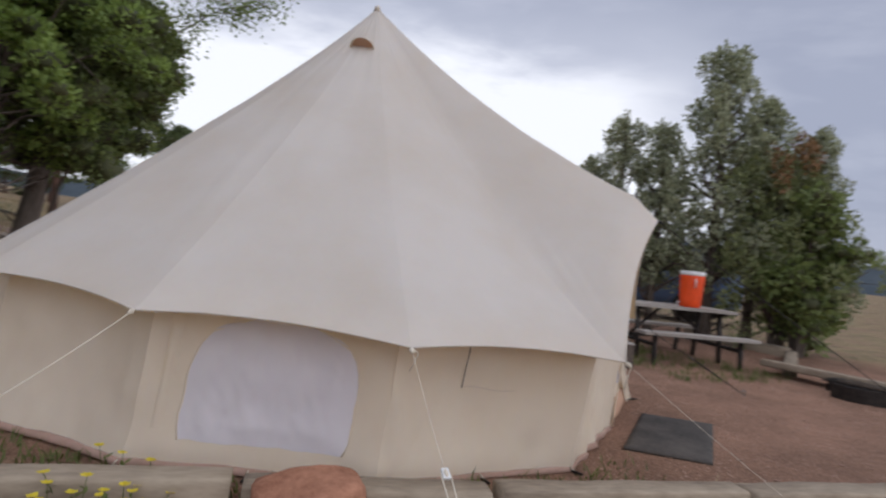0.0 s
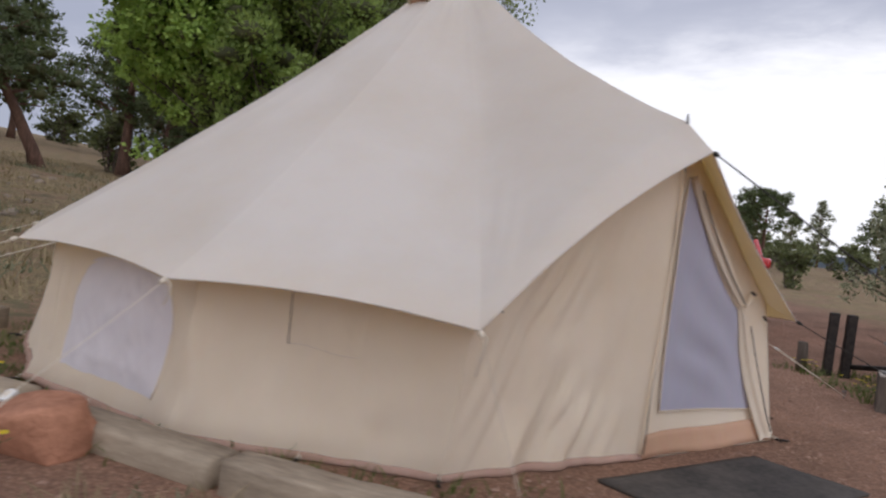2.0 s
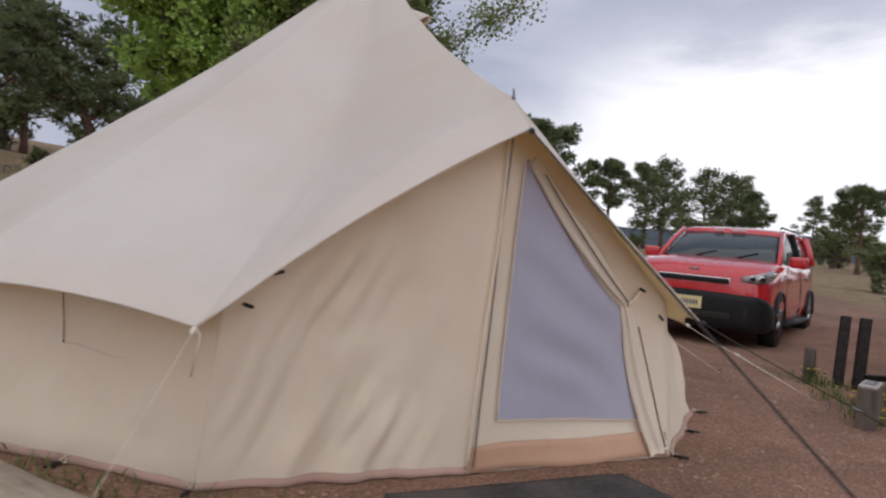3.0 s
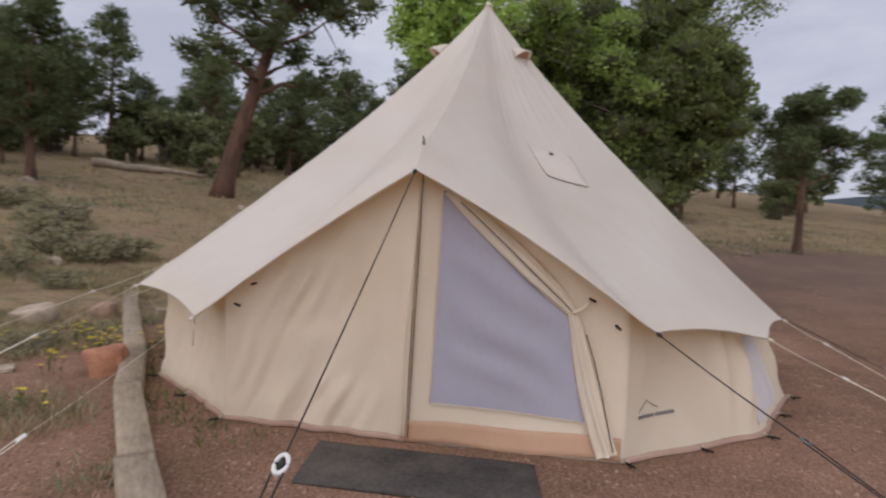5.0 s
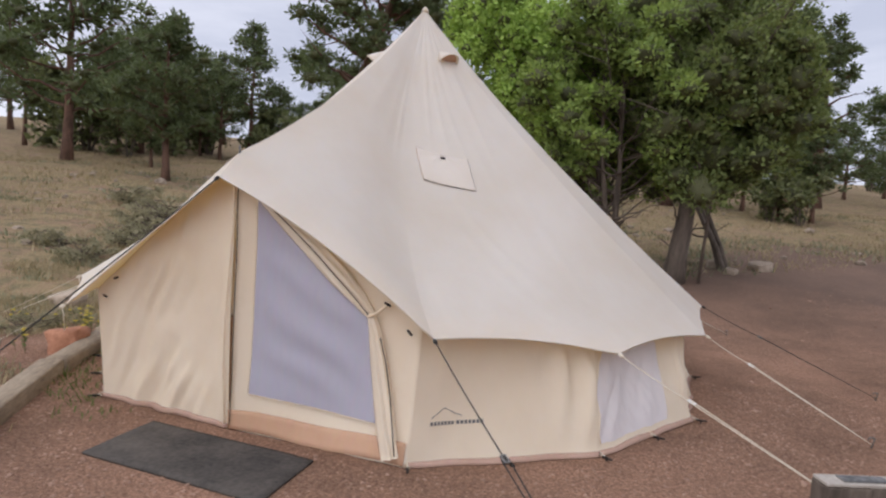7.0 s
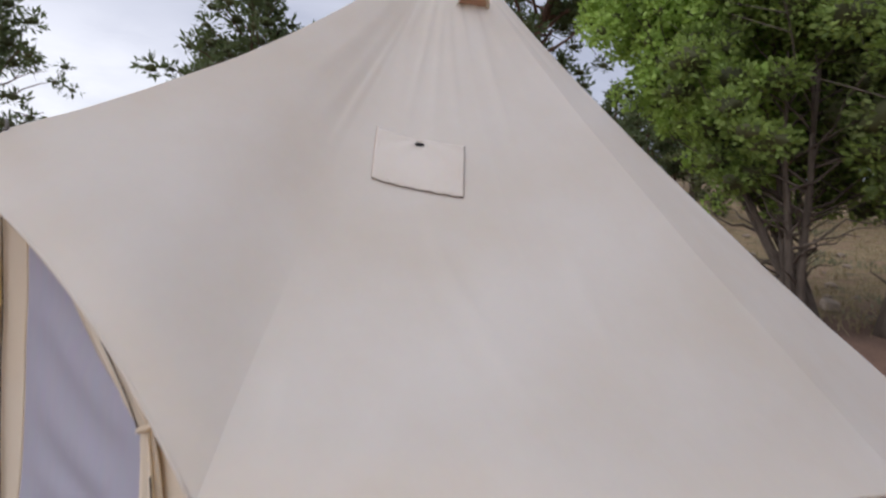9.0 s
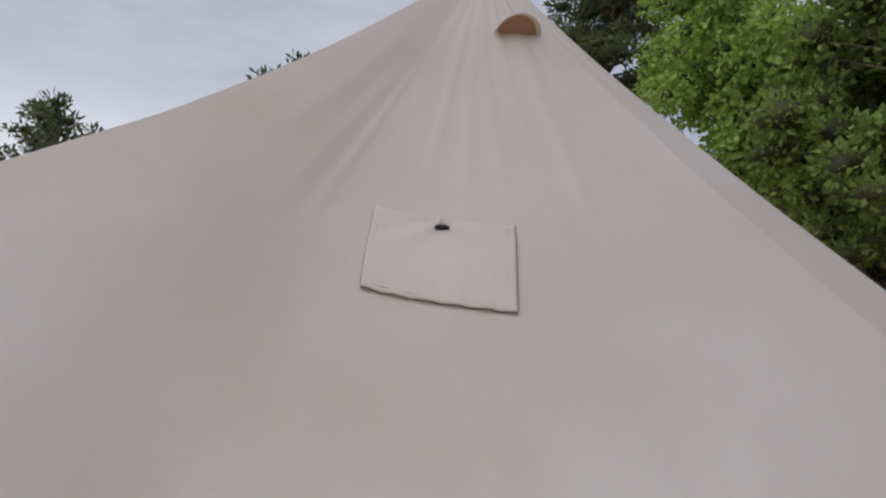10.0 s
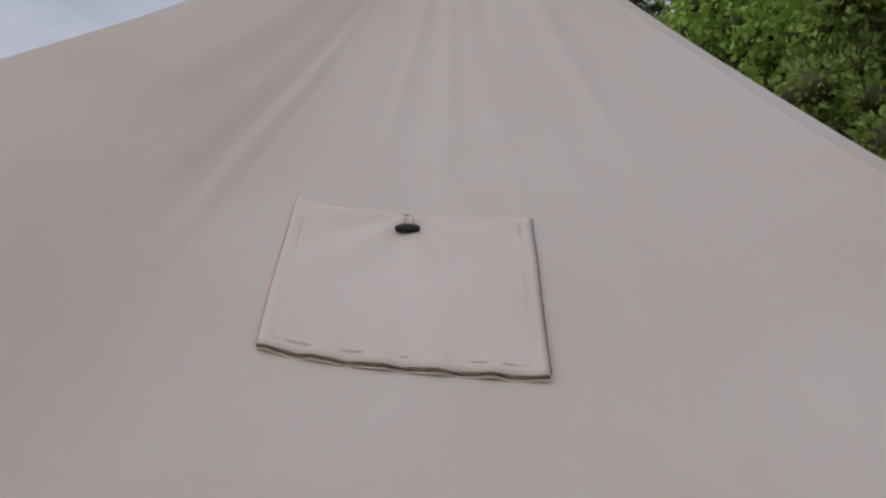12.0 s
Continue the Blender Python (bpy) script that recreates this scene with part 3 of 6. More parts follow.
def front_point(side, u, v, lift=0.0):
    """The door wall; side 0 is its west leaf (u from the corner to the middle), side 1 its east leaf (u from the middle to the corner)."""
    if side == 0:
        lo = BASE[0].lerp(BASE_S, u)
        hi = roof_point(0, 1 - u, WALL_S - 0.01 * u) + Vector((0, 0, -0.012))
    else:
        lo = BASE_S.lerp(BASE[11], u)
        hi = roof_point(12, 1 - u, WALL_S - 0.01 * (1 - u)) + Vector((0, 0, -0.012))
    p = lo.lerp(hi, v)
    if side == 0:
        f = 1 - abs(2 * u - 0.9)
        f = max(0.0, min(1.0, f * 1.3))
        d = p.x * 0.9 - p.z * 0.42
        fold = math.sin(d * 24 + 2.5 * noise.noise(p * 1.6)) * (0.5 + 0.5 * noise.noise(p * 2.1))
        p.y -= 0.025 * f * fold * (1 - 0.5 * v) + 0.014 * noise.noise(p * 4.0) * f + 0.010 * f * noise.noise(p * 9.0 + Vector((0, 0, 2)))
        p.y -= f * (0.015 * math.sin(d * 58 + 5 * noise.noise(p * 2.2)) * max(0, 0.3 + noise.noise(p * 2.7)) + 0.004 * math.sin(d * 95 + 4 * noise.noise(p * 3)) * max(0, 0.1 + noise.noise(p * 3.3 + Vector((3, 0, 0)))))
        p.y += 0.035 * math.sin(math.pi * v) * math.sin(math.pi * u)
        p.y -= 0.03 * math.exp(-((u - 0.97) / 0.05) ** 2) * math.sin(math.pi * min(1, v + 0.1))
    else:
        p.y -= 0.008 * noise.noise(p * 4.0)
        p.y += 0.06 * max(0.0, math.sin(math.pi * u)) ** 0.5 * max(0.0, math.sin(math.pi * min(1, v))) ** 0.5
    p.y -= lift
    return p


leaf_w = grid_mesh("door_leaf", lambda u, v: front_point(0, u, v), 110, 70, CANVAS_WALL, tent, "closed creased canvas door leaf", thick=0.003)
grid_mesh("mud_flap", lambda u, v: front_point(0, u, 0.004 + lerp(0.036, 0.018, u) * v, 0.008 + 0.008 * (1 - v)), 20, 2, MUD, leaf_w, "dusty reddish brown mud flap", thick=0.003)
leaf_e = grid_mesh("door_leaf", lambda u, v: front_point(1, u, v), 30, 24, CANVAS_WALL, tent, "canvas door surround", thick=0.003)


def front_at(x, z, lift):
    """The east leaf at x and height z."""
    u = (x - BASE_S.x) / (BASE[11].x - BASE_S.x)
    lo, hi = front_point(1, u, 0), front_point(1, u, 1)
    p = front_point(1, u, max(0, min(1, z / max(hi.z, 0.05))), lift)
    return p


def net_door(u, v):
    z = lerp(lerp(0.222, 0.178, u), 1.34, v)
    xr = lerp(1.02, 0.885, (z - 0.16) / 0.55) if z < 0.71 else lerp(0.885, 0.22, (z - 0.71) / 0.62)
    x = lerp(0.17, xr + 0.012, u)
    p = front_at(x, z, 0.014 + 0.05 * math.sin(math.pi * u) * math.sin(math.pi * v))
    wv = math.sin(math.pi * u) * math.sin(math.pi * v)
    d = x * 0.5 + z * 0.87
    p.y += wv * (0.012 + 0.013 * math.sin(d * 30 + 3 * noise.noise(p * 2)) * (1 - v) ** 0.7 + 0.016 * noise.noise(p * 4))
    return p


grid_mesh("net_door", net_door, 50, 66, NET, leaf_e, "grey lavender mosquito net door, dim inside in its colour")
edge = [net_door(0, j / 20) + Vector((-0.004, -0.004, 0)) for j in range(21)] + []
tube("net_binding", edge, 0.003, CANVAS_WALL, leaf_e, sides=6)
tube("net_binding", [net_door(i / 12, 0) + Vector((0, -0.004, -0.004)) for i in range(13)], 0.003, CANVAS_WALL, leaf_e, sides=6)
grid_mesh("door_sill", lambda u, v: front_at(lerp(0.05, 1.16, u), 0.004 + 0.112 * v + 0.006 * math.sin(u * 9), 0.012 + 0.006 * noise.noise(Vector((u * 9, v, 0)))), 24, 4, SILL, leaf_e, "tan groundsheet sill", thick=0.004)
# the dark zip line also draws the shade between leaf and frame
zip_pts = [front_point(1, 0.012, 0.02 + 0.95 * j / 20, 0.02) for j in range(21)]
tube("zip", zip_pts, 0.003, ZIP_AND_GAP, tent, "dark door zip line with gap shade", sides=6)
zip2 = [front_point(0, 0.985, 0.02 + 0.93 * j / 20, 0.016) + Vector((-0.012 * math.sin(j * 0.3), 0, 0)) for j in range(21)]
tube("door_piping", zip2, 0.006, CANVAS_WALL, tent, sides=6)


def gathered_flap():
    """The east canvas leaf, drawn aside: it hangs pleated along the door's slope, is tied, and falls to the ground."""
    path = [(0.2, 1.34), (0.36, 1.2), (0.52, 1.06), (0.68, 0.92), (0.80, 0.815), (0.885, 0.735), (0.915, 0.65), (0.95, 0.5), (0.995, 0.33), (1.045, 0.17), (1.095, 0.035)]
    wid = [0.02, 0.034, 0.043, 0.044, 0.036, 0.02, 0.028, 0.036, 0.041, 0.042, 0.04]
    verts, faces = [], []
    n = 28
    rows = []
    for j in range(len(path) * 4 - 3):
        q = j / 4
        a = min(int(q), len(path) - 2)
        f = q - a
        rows.append((lerp(path[a][0], path[a + 1][0], f), lerp(path[a][1], path[a + 1][1], f), lerp(wid[a], wid[a + 1], f), q))
    for j, (x, z, w, q) in enumerate(rows):
        x2, z2 = rows[min(j + 1, len(rows) - 1)][:2]
        x1, z1 = rows[max(j - 1, 0)][:2]
        dx, dz = x2 - x1, z2 - z1
        ln = math.hypot(dx, dz) or 1
        nx, nz = -dz / ln, dx / ln
        c = front_at(x, z, 0.03)
        for k in range(n):
            t = 2 * math.pi * k / n
            r = w * (1 + 0.42 * math.cos(5 * t + q * 0.5) + 0.14 * math.sin(8 * t + q))
            verts.append(c + Vector((nx * r * math.cos(t), -0.55 * r * math.sin(t), nz * r * math.cos(t))))
    for j in range(len(rows) - 1):
        for k in range(n):
            k2 = (k + 1) % n
            faces.append((j * n + k, j * n + k2, (j + 1) * n + k2, (j + 1) * n + k))
    faces.append(tuple(range(n)))
    faces.append(tuple((len(rows) - 1) * n + k for k in range(n - 1, -1, -1)))
    return mesh_object("gathered_flap", verts, faces, CANVAS_WALL, tent, "canvas door leaf gathered and tied back")


flap_e = gathered_flap()
dark_pts = [front_at(x + 0.032, z, 0.05) for x, z in ((0.93, 0.63), (0.975, 0.5), (1.02, 0.34), (1.06, 0.17), (1.09, 0.06))]
tube("zip", dark_pts, 0.0035, ZIP_AND_GAP, flap_e, sides=6)
tube("zip", [front_at(x, z, 0.057) for x, z in ((0.27, 1.285), (0.40, 1.175), (0.54, 1.055), (0.70, 0.91), (0.82, 0.805), (0.885, 0.745))], 0.0032, ZIP_AND_GAP, flap_e, sides=6)
tube("tie_strap", [front_at(0.885, 0.735, 0.055), front_at(0.93, 0.755, 0.05), front_at(0.975, 0.80, 0.03)], 0.009, CANVAS_WALL, flap_e)


def toggle(p, ang, parent):
    d = Vector((math.cos(ang), 0, math.sin(ang))) * 0.02
    tube("toggle", [p - d, p - d * 0.8, p + d * 0.8, p + d], [0.004, 0.007, 0.007, 0.004], BLACK, parent, "dark wooden toggle")


toggle(front_at(0.985, 0.808, 0.04), -0.4, tent)
toggle(front_point(1, 0.945, 0.84, 0.03), -0.7, tent)
toggle(front_point(0, 0.08, 0.86, 0.03), -0.3, tent)
toggle(front_point(0, 0.16, 0.93, 0.03), 0.3, tent)


# windows, cable entry, printed mark
def wall_patch(name, sec, inside, u0, u1, v0, v1, material, parent, label="", lift=0.007, nu=26, nv=22, crumple=0.2):
    """A sewn patch on wall sec: inside(a, b) gives the place in the patch of the point a, b of a unit square."""
    def at(a, b):
        x, y = inside(a, b)
        rim = min(1.0, 7 * min(a, 1 - a), 7 * b, 5 * (1 - b))
        h = 0.014 * noise.noise(Vector((a * 5, b * 3, sec))) + crumple * (0.018 * noise.noise(Vector((a * 11 + b * 4, b * 3, sec + 4.0))) + 0.012 * noise.noise(Vector((a * 19 - b * 6, b * 7, sec + 9.0))))
        return wall_point(sec, lerp(u0, u1, x), lerp(v0, v1, y), 0.0035 + rim * (lift + h))
    return grid_mesh(name, at, nu, nv, material, parent, label)


def arch_in(a, b):
    """A square drawn in to an arch with round upper corners."""
    cx = 2 * a - 1
    top = 1 - 0.07 * abs(cx) ** 2
    bb = max(0.0, (b - 0.52) / 0.48)
    side = 0.50 + 0.50 * math.sqrt(max(0.0, 1 - bb ** 2.3)) - 0.06 * max(0, 0.12 - b) / 0.12
    ripple = 0.012 * noise.noise(Vector((a * 9, b * 9, 2.0)))
    return 0.5 + 0.5 * cx * side + ripple, b * top + ripple


def window(sec, u0, u1, v0, v1, label):
    w = wall_patch("window_net", sec, arch_in, u0, u1, v0, v1, NET_W, tent, label, lift=0.016, nu=44, nv=36, crumple=0.45)
    rim = [(0, b / 10) for b in range(11)] + [(a / 12, 1) for a in range(1, 13)] + [(1, 1 - b / 10) for b in range(1, 11)]
    tube("window_binding", [wall_point(sec, lerp(u0, u1, arch_in(a, b)[0]), lerp(v0, v1, arch_in(a, b)[1]), 0.004) for a, b in rim], 0.0035, CANVAS_WALL, w, sides=6)
    return w


# wall sector 1 runs from corner 1 to corner 2
window(1, 0.13, 0.835, 0.15, 0.86, "pale arched window net with soft folds")
window(9, 0.24, 0.99, 0.08, 0.95, "pale arched window net with soft folds")
wall_patch("window_flap_fold", 1, lambda a, b: (a, b), 0.885, 0.93, 0.2, 0.97, CANVAS_WALL, tent, lift=0.012, nu=3)
wall_patch("window_flap_fold", 9, lambda a, b: (a + 0.55 * math.sin(2.6 * b), b), 0.03, 0.075, 0.2, 0.95, CANVAS_WALL, tent, lift=0.014, nu=3)
cable = wall_patch("cable_entry_flap", 0, lambda a, b: (a, b), 0.37, 0.66, 0.57, 0.985, CANVAS_WALL, tent, lift=0.004, nu=12, nv=10)
tube("zip", [wall_point(0, 0.66 - 0.01 * j / 8, 0.985 - 0.415 * j / 8, 0.012) for j in range(9)], 0.0022, ZIP_AND_GAP, cable, sides=5)
tube("stitching", [wall_point(0, lerp(0.37, 0.655, j / 10), 0.565 - 0.01 * math.sin(j * 0.6), 0.006) for j in range(11)], 0.0016, FLAP, cable, sides=5)


def mark():
    """The printed maker's mark, as plain shapes: a roof line over two bars."""
    m1 = [(0.09, 0.315), (0.155, 0.385), (0.21, 0.345), (0.25, 0.325)]
    pts = [wall_point(10, 1 - u, v, 0.006) for u, v in m1]
    v1, f1 = tube_data(pts, 0.0018, 5)
    pieces = [(v1, f1)]
    for u0, u1, v0, v1_ in ((0.09, 0.215, 0.268, 0.292), (0.225, 0.375, 0.268, 0.292)):
        n = 7
        for k in range(n):
            a, b = lerp(u0, u1, k / n), lerp(u0, u1, (k + 0.72) / n)
            q = [wall_point(10, 1 - uu, vv, 0.006) for uu, vv in ((a, v0), (b, v0), (b, v1_), (a, v1_))]
            pieces.append((q, [(0, 1, 2, 3)]))
    v, f = merge(pieces)
    mesh_object("printed_mark", v, f, INK, tent, "grey printed roof line over two bars", smooth=False)


mark()


def roof_uv(sec, p):
    """The place u, s on roof panel sec nearest to p."""
    best = min(((roof_point(sec, u / 60, s / 120) - p).length, u / 60, s / 120) for u in range(61) for s in range(20, 100))
    return best[1], best[2]


def chimney_flap():
    """The square stove-pipe flap on the roof beside the door, buttoned at its top."""
    corners = [Vector(p) for p in ((0.475, -0.896, 1.747), (0.752, -0.631, 1.679), (0.899, -0.783, 1.451), (0.629, -1.045, 1.509))]
    tl, tr, _, bl = corners
    uv = [roof_uv(11, p) for p in corners]
    nrm = ((tr - tl).cross(bl - tl)).normalized()
    if nrm.z < 0:
        nrm = -nrm

    def pt(u, v, lift):
        a = [lerp(uv[3][k], uv[2][k], u) for k in (0, 1)]
        b = [lerp(uv[0][k], uv[1][k], u) for k in (0, 1)]
        p = roof_point(11, lerp(a[0], b[0], v), lerp(a[1], b[1], v))
        wav = (0.0022 * math.sin(u * 33) + 0.001 * math.sin(u * 71)) * max(0, 1 - v) ** 6 + 0.003 * max(0, 1 - v) ** 4
        pull = 0.003 * math.sin(math.atan2(u - 0.5, 1.0 - v) * 8) * v
        return p + nrm * (lift + wav + pull)

    fl = grid_mesh("chimney_flap", lambda u, v: pt(u, v, 0.0045), 44, 28, FLAP, tent, "square canvas stove-pipe flap", thick=0.002)
    for inset in (0.05, 0.055):
        rim = [(inset, max(inset, 0.98 * v / 8)) for v in range(8, -1, -1)] + [(u / 10, inset) for u in range(1, 10)] + [(1 - inset, max(inset, 0.98 * v / 8)) for v in range(9)]
        tube("hem_stitch", [pt(u, v, 0.0052) for u, v in rim], 0.0006, FLAP, fl, sides=4)
    c = pt(0.5, 0.865, 0.011)
    ax = (tr - tl).normalized()
    up = (tl - bl).normalized()
    verts, faces = tube_data([c - nrm * 0.004, c + nrm * 0.003, c + nrm * 0.005], [0.020, 0.020, 0.016], 20)
    verts = [c + (v - c) - up * (v - c).dot(up) * 0.62 for v in verts]
    mesh_object("button", verts, faces, BLACK, fl, "black toggle button")
    loop = [c + up * 0.008 - ax * 0.007, c + up * 0.030 - ax * 0.007 + nrm * 0.002, c + up * 0.030 + ax * 0.007 + nrm * 0.002, c + up * 0.008 + ax * 0.007]
    tube("button_loop", loop, 0.0028, FLAP, fl, sides=5)
    tube("edge_binding", [pt(-0.004, v / 8, 0.004) for v in range(9)], 0.0007, SILL, fl, sides=5)
    # dark edge lines; the wavy lower one draws the shaded gap beneath
    tube("zip", [pt(1.004, v / 8, 0.006) for v in range(9)], 0.0007, ZIP_AND_GAP, fl, sides=5)
    tube("zip", [pt(u / 24, -0.008, 0.003 + 0.002 * math.sin(u * 1.7)) for u in range(25)], 0.0014, ZIP_AND_GAP, fl, sides=5)
    # tan strip: lower tape and the flap's shadow, both put in as colour
    grid_mesh("under_layer", lambda u, v: pt(u, -0.022 + 0.05 * v, 0.0008), 30, 3, TAPE_SHADOW, fl, "tan lower edge of the flap with its shadow in the tone")


chimney_flap()


def vent_hood(ang, s):
    """A half-round hood over a vent near the apex."""
    best = None
    for k in range(len(SECTORS)):
        for uu in range(0, 11):
            p = roof_point(k, uu / 10, s)
            d = abs((math.degrees(math.atan2(p.y, p.x)) - ang + 180) % 360 - 180)
            if best is None or d < best[0]:
                best = (d, p)
    p = best[1]
    out = Vector((math.cos(radians(ang)), math.sin(radians(ang)), 0))
    side = Vector((-out.y, out.x, 0))
    down = (out * 0.62 + Vector((0, 0, -0.78))).normalized()
    nrm = (out * 0.78 + Vector((0, 0, 0.62))).normalized()
    verts, faces = [], []
    nu, nv = 16, 8
    for j in range(nv + 1):
        v = j / nv
        for i in range(nu + 1):
            a = math.pi * i / nu
            w, h = 0.095 * (0.35 + 0.65 * v), 0.1 * v ** 0.8
            verts.append(p + down * (v * 0.13 - 0.1) + side * (w * math.cos(a)) + nrm * (h * math.sin(a) - 0.004))
    for j in range(nv):
        for i in range(nu):
            a = j * (nu + 1) + i
            faces.append((a, a + 1, a + nu + 2, a + nu + 1))
    ob = mesh_object("vent_hood", verts, faces, CANVAS, tent, "half-round canvas vent hood")
    md = ob.modifiers.new("thickness", "SOLIDIFY")
    md.thickness = 0.006
    grid = [p + down * (0.012) + side * (0.084 * math.cos(math.pi * i / 12)) + nrm * (0.084 * math.sin(math.pi * i / 12)) for i in range(13)]
    mesh_object("vent_net", grid, [tuple(range(13))], SILL, ob)


vent_hood(-157, 0.15)
vent_hood(-24, 0.143)
vent_hood(80, 0.16)

# poles
tube("centre_pole", [(0, 0, 0.01), (0, 0, 2.94)], 0.019, STEEL, tent, sides=12)
tube("door_pole", [(-0.5, -1.95, 0.01), (-0.3, -1.99, 0.8), (-0.02, -2.06, 1.4), (0.089, -2.1, 1.5)], 0.012, STEEL, tent)
tube("door_pole", [(0.66, -1.9, 0.01), (0.46, -1.97, 0.8), (0.2, -2.06, 1.4), (0.089, -2.1, 1.5)], 0.012, STEEL, tent)
tube("pole_spike", [RIDGE_TIP + Vector((0, 0.0, -0.02)), RIDGE_TIP + Vector((0, 0, 0.02)), RIDGE_TIP + Vector((-0.004, 0, 0.035))], [0.009, 0.005, 0.003], STEEL, tent)
sheet = [Vector((p.x * 0.985, p.y * 0.985, 0.012)) for p in BASE] + [BASE_S * 0.985 + Vector((0, 0, 0.012))]
mesh_object("groundsheet", sheet + [Vector((p.x, p.y, 0.003)) for p in sheet], [tuple(range(13)), tuple(range(25, 12, -1))] + [(i, 13 + i, 13 + (i + 1) % 13, (i + 1) % 13) for i in range(13)], SILL, tent, "tan groundsheet", smooth=False)


def guy(start, knot_at, peg, material, name="guy_rope", thin=0.0024, big=False, peg_label="steel tent peg pushed into the gravel"):
    """A guy rope: single from the eave to its slider, doubled from there to the peg."""
    a, b = Vector(start), Vector((peg[0], peg[1], ground_z(peg[0], peg[1]) + 0.02))
    k = a.lerp(b, knot_at)
    r = 0.0034 if material is ROPE_DARK else 0.003
    sag = lambda p, q, t: p.lerp(q, t) - Vector((0, 0, 0.008 * 4 * t * (1 - t)))
    side = Vector((-(b - a).y, (b - a).x, 0)).normalized() * 0.017
    v, f = merge([tube_data([sag(a, k, i / 8) for i in range(9)], thin if material is ROPE else r, 6),
                  tube_data([k + side * (1 - i / 6) + (b - k) * (i / 6) for i in range(7)], r, 6),
                  tube_data([k - side * (1 - i / 6) + (b - k) * (i / 6) for i in range(7)], r, 6)])
    rope = mesh_object(name, v, f, material, tent, "cream guy rope" if material is ROPE else "black guy rope")
    d = (b - a).normalized()
    turn = d.to_track_quat("X", "Z").to_matrix()
    if big:
        loop = [k + turn @ Vector((0.03 * math.cos(a), 0.019 * math.sin(a), 0.0)) for a in np.linspace(0, 2 * math.pi, 25)]
        ring = tube("slider", loop, [0.0055 + 0.003 * abs(math.cos(a)) for a in np.linspace(0, 2 * math.pi, 25)], WHITE_PL, rope, "white plastic ring runner")
        tube("crossbar", [k + turn @ Vector((0, -0.019, 0)), k + turn @ Vector((0, 0.019, 0))], 0.006, BLACK, ring)
    else:
        part("slider", box_bm(0.045, 0.028, 0.012, Matrix.Translation(k) @ turn.to_4x4(), 0.004), WHITE_PL if material is ROPE else STEEL, rope)
    tube("knot", [k - d * 0.02, k, k + d * 0.02], [0.006, 0.011, 0.006], material, rope)
    tube("knot", [a + d * 0.005, a + d * 0.02, a + d * 0.04], [0.006, 0.012, 0.006], material, rope)
    pegd = (Vector((d.x, d.y, 0)).normalized() * 0.25 + Vector((0, 0, 1))).normalized()
    top = b + pegd * 0.045
    vv, ff = merge([tube_data([b - pegd * 0.16, top - pegd * 0.008, top], 0.005, 6),
                    tube_data([top, top - Vector((d.x, d.y, 0)).normalized() * 0.03, top - Vector((d.x, d.y, 0)).normalized() * 0.03 - pegd * 0.02], 0.005, 6)])
    tagged(mesh_object("tent_peg", vv, ff, STEEL), peg_label, "tent peg", "guy pegs")


guy(DOOR_TIP, 0.665, (0.18, -4.5), ROPE_DARK, big=True)
guy(EAVE[11], 0.50, (2.43, -2.97), ROPE_DARK)
guy(EAVE[10], 0.35, (3.2, -1.4), ROPE)
guy(EAVE[9], 0.3, (3.4, -0.2), ROPE)
guy(EAVE[8], 0.35, (3.6, 1.2), ROPE_DARK)
guy(EAVE[7], 0.4, (2.4, 3.3), ROPE)
guy(EAVE[6], 0.4, (0.3, 4.2), ROPE)
guy(EAVE[5], 0.4, (-1.7, 4.0), ROPE)
guy(EAVE[4], 0.3, (-3.4, 2.8), ROPE)
guy(EAVE[3], 0.25, (-4.3, 1.0), ROPE)
guy(EAVE[2], 0.4, (-4.1, -1.0), ROPE)
guy(EAVE[1], 0.5, (-2.85, -2.5), ROPE, thin=0.0014)
guy(EAVE[0], 0.72, (-1.46, -3.5), ROPE, thin=0.0011)
for i in (0, 1):
    e = EAVE[i]
    tube("loose_cord", [e + Vector((0, -0.01, -0.005)), e + Vector((0.012, -0.03, -0.02)), e + Vector((0.01, -0.02, -0.06)), e + Vector((-0.004, -0.005, -0.16 + 0.06 * i))], 0.003, ROPE, tent)


def base_peg(p):
    """A black plastic peg through the loop at a pegged corner."""
    out = Vector((p.x, p.y, 0)).normalized()
    b = Vector((p.x, p.y, 0.0)) + out * 0.045
    v, f = merge([tube_data([b - Vector((0, 0, 0.12)), b + Vector((0, 0, 0.012)) + out * 0.01], 0.006, 6),
                  tube_data([b + Vector((0, 0, 0.012)) - out * 0.02, b + Vector((0, 0, 0.016)) + out * 0.05], [0.009, 0.006], 6)])
    tagged(mesh_object("corner_peg", v, f, DARK_STEEL), "black peg holding a tent corner to the ground", "tent peg", "corner pegs")
    loop = [p + Vector((0, 0, 0.03)), p + out * 0.03 + Vector((0, 0, 0.02)), b + Vector((0, 0, 0.02)), p + out * 0.02 + Vector((0.012, 0, 0.008)), p + Vector((0, 0, 0.02))]
    tube("peg_loop", loop, 0.003, ROPE, tent)


for i, p in enumerate(BASE + [BASE[i].lerp(BASE[i + 1], 0.5) for i in (0, 1, 9, 10)]):
    base_peg(p)


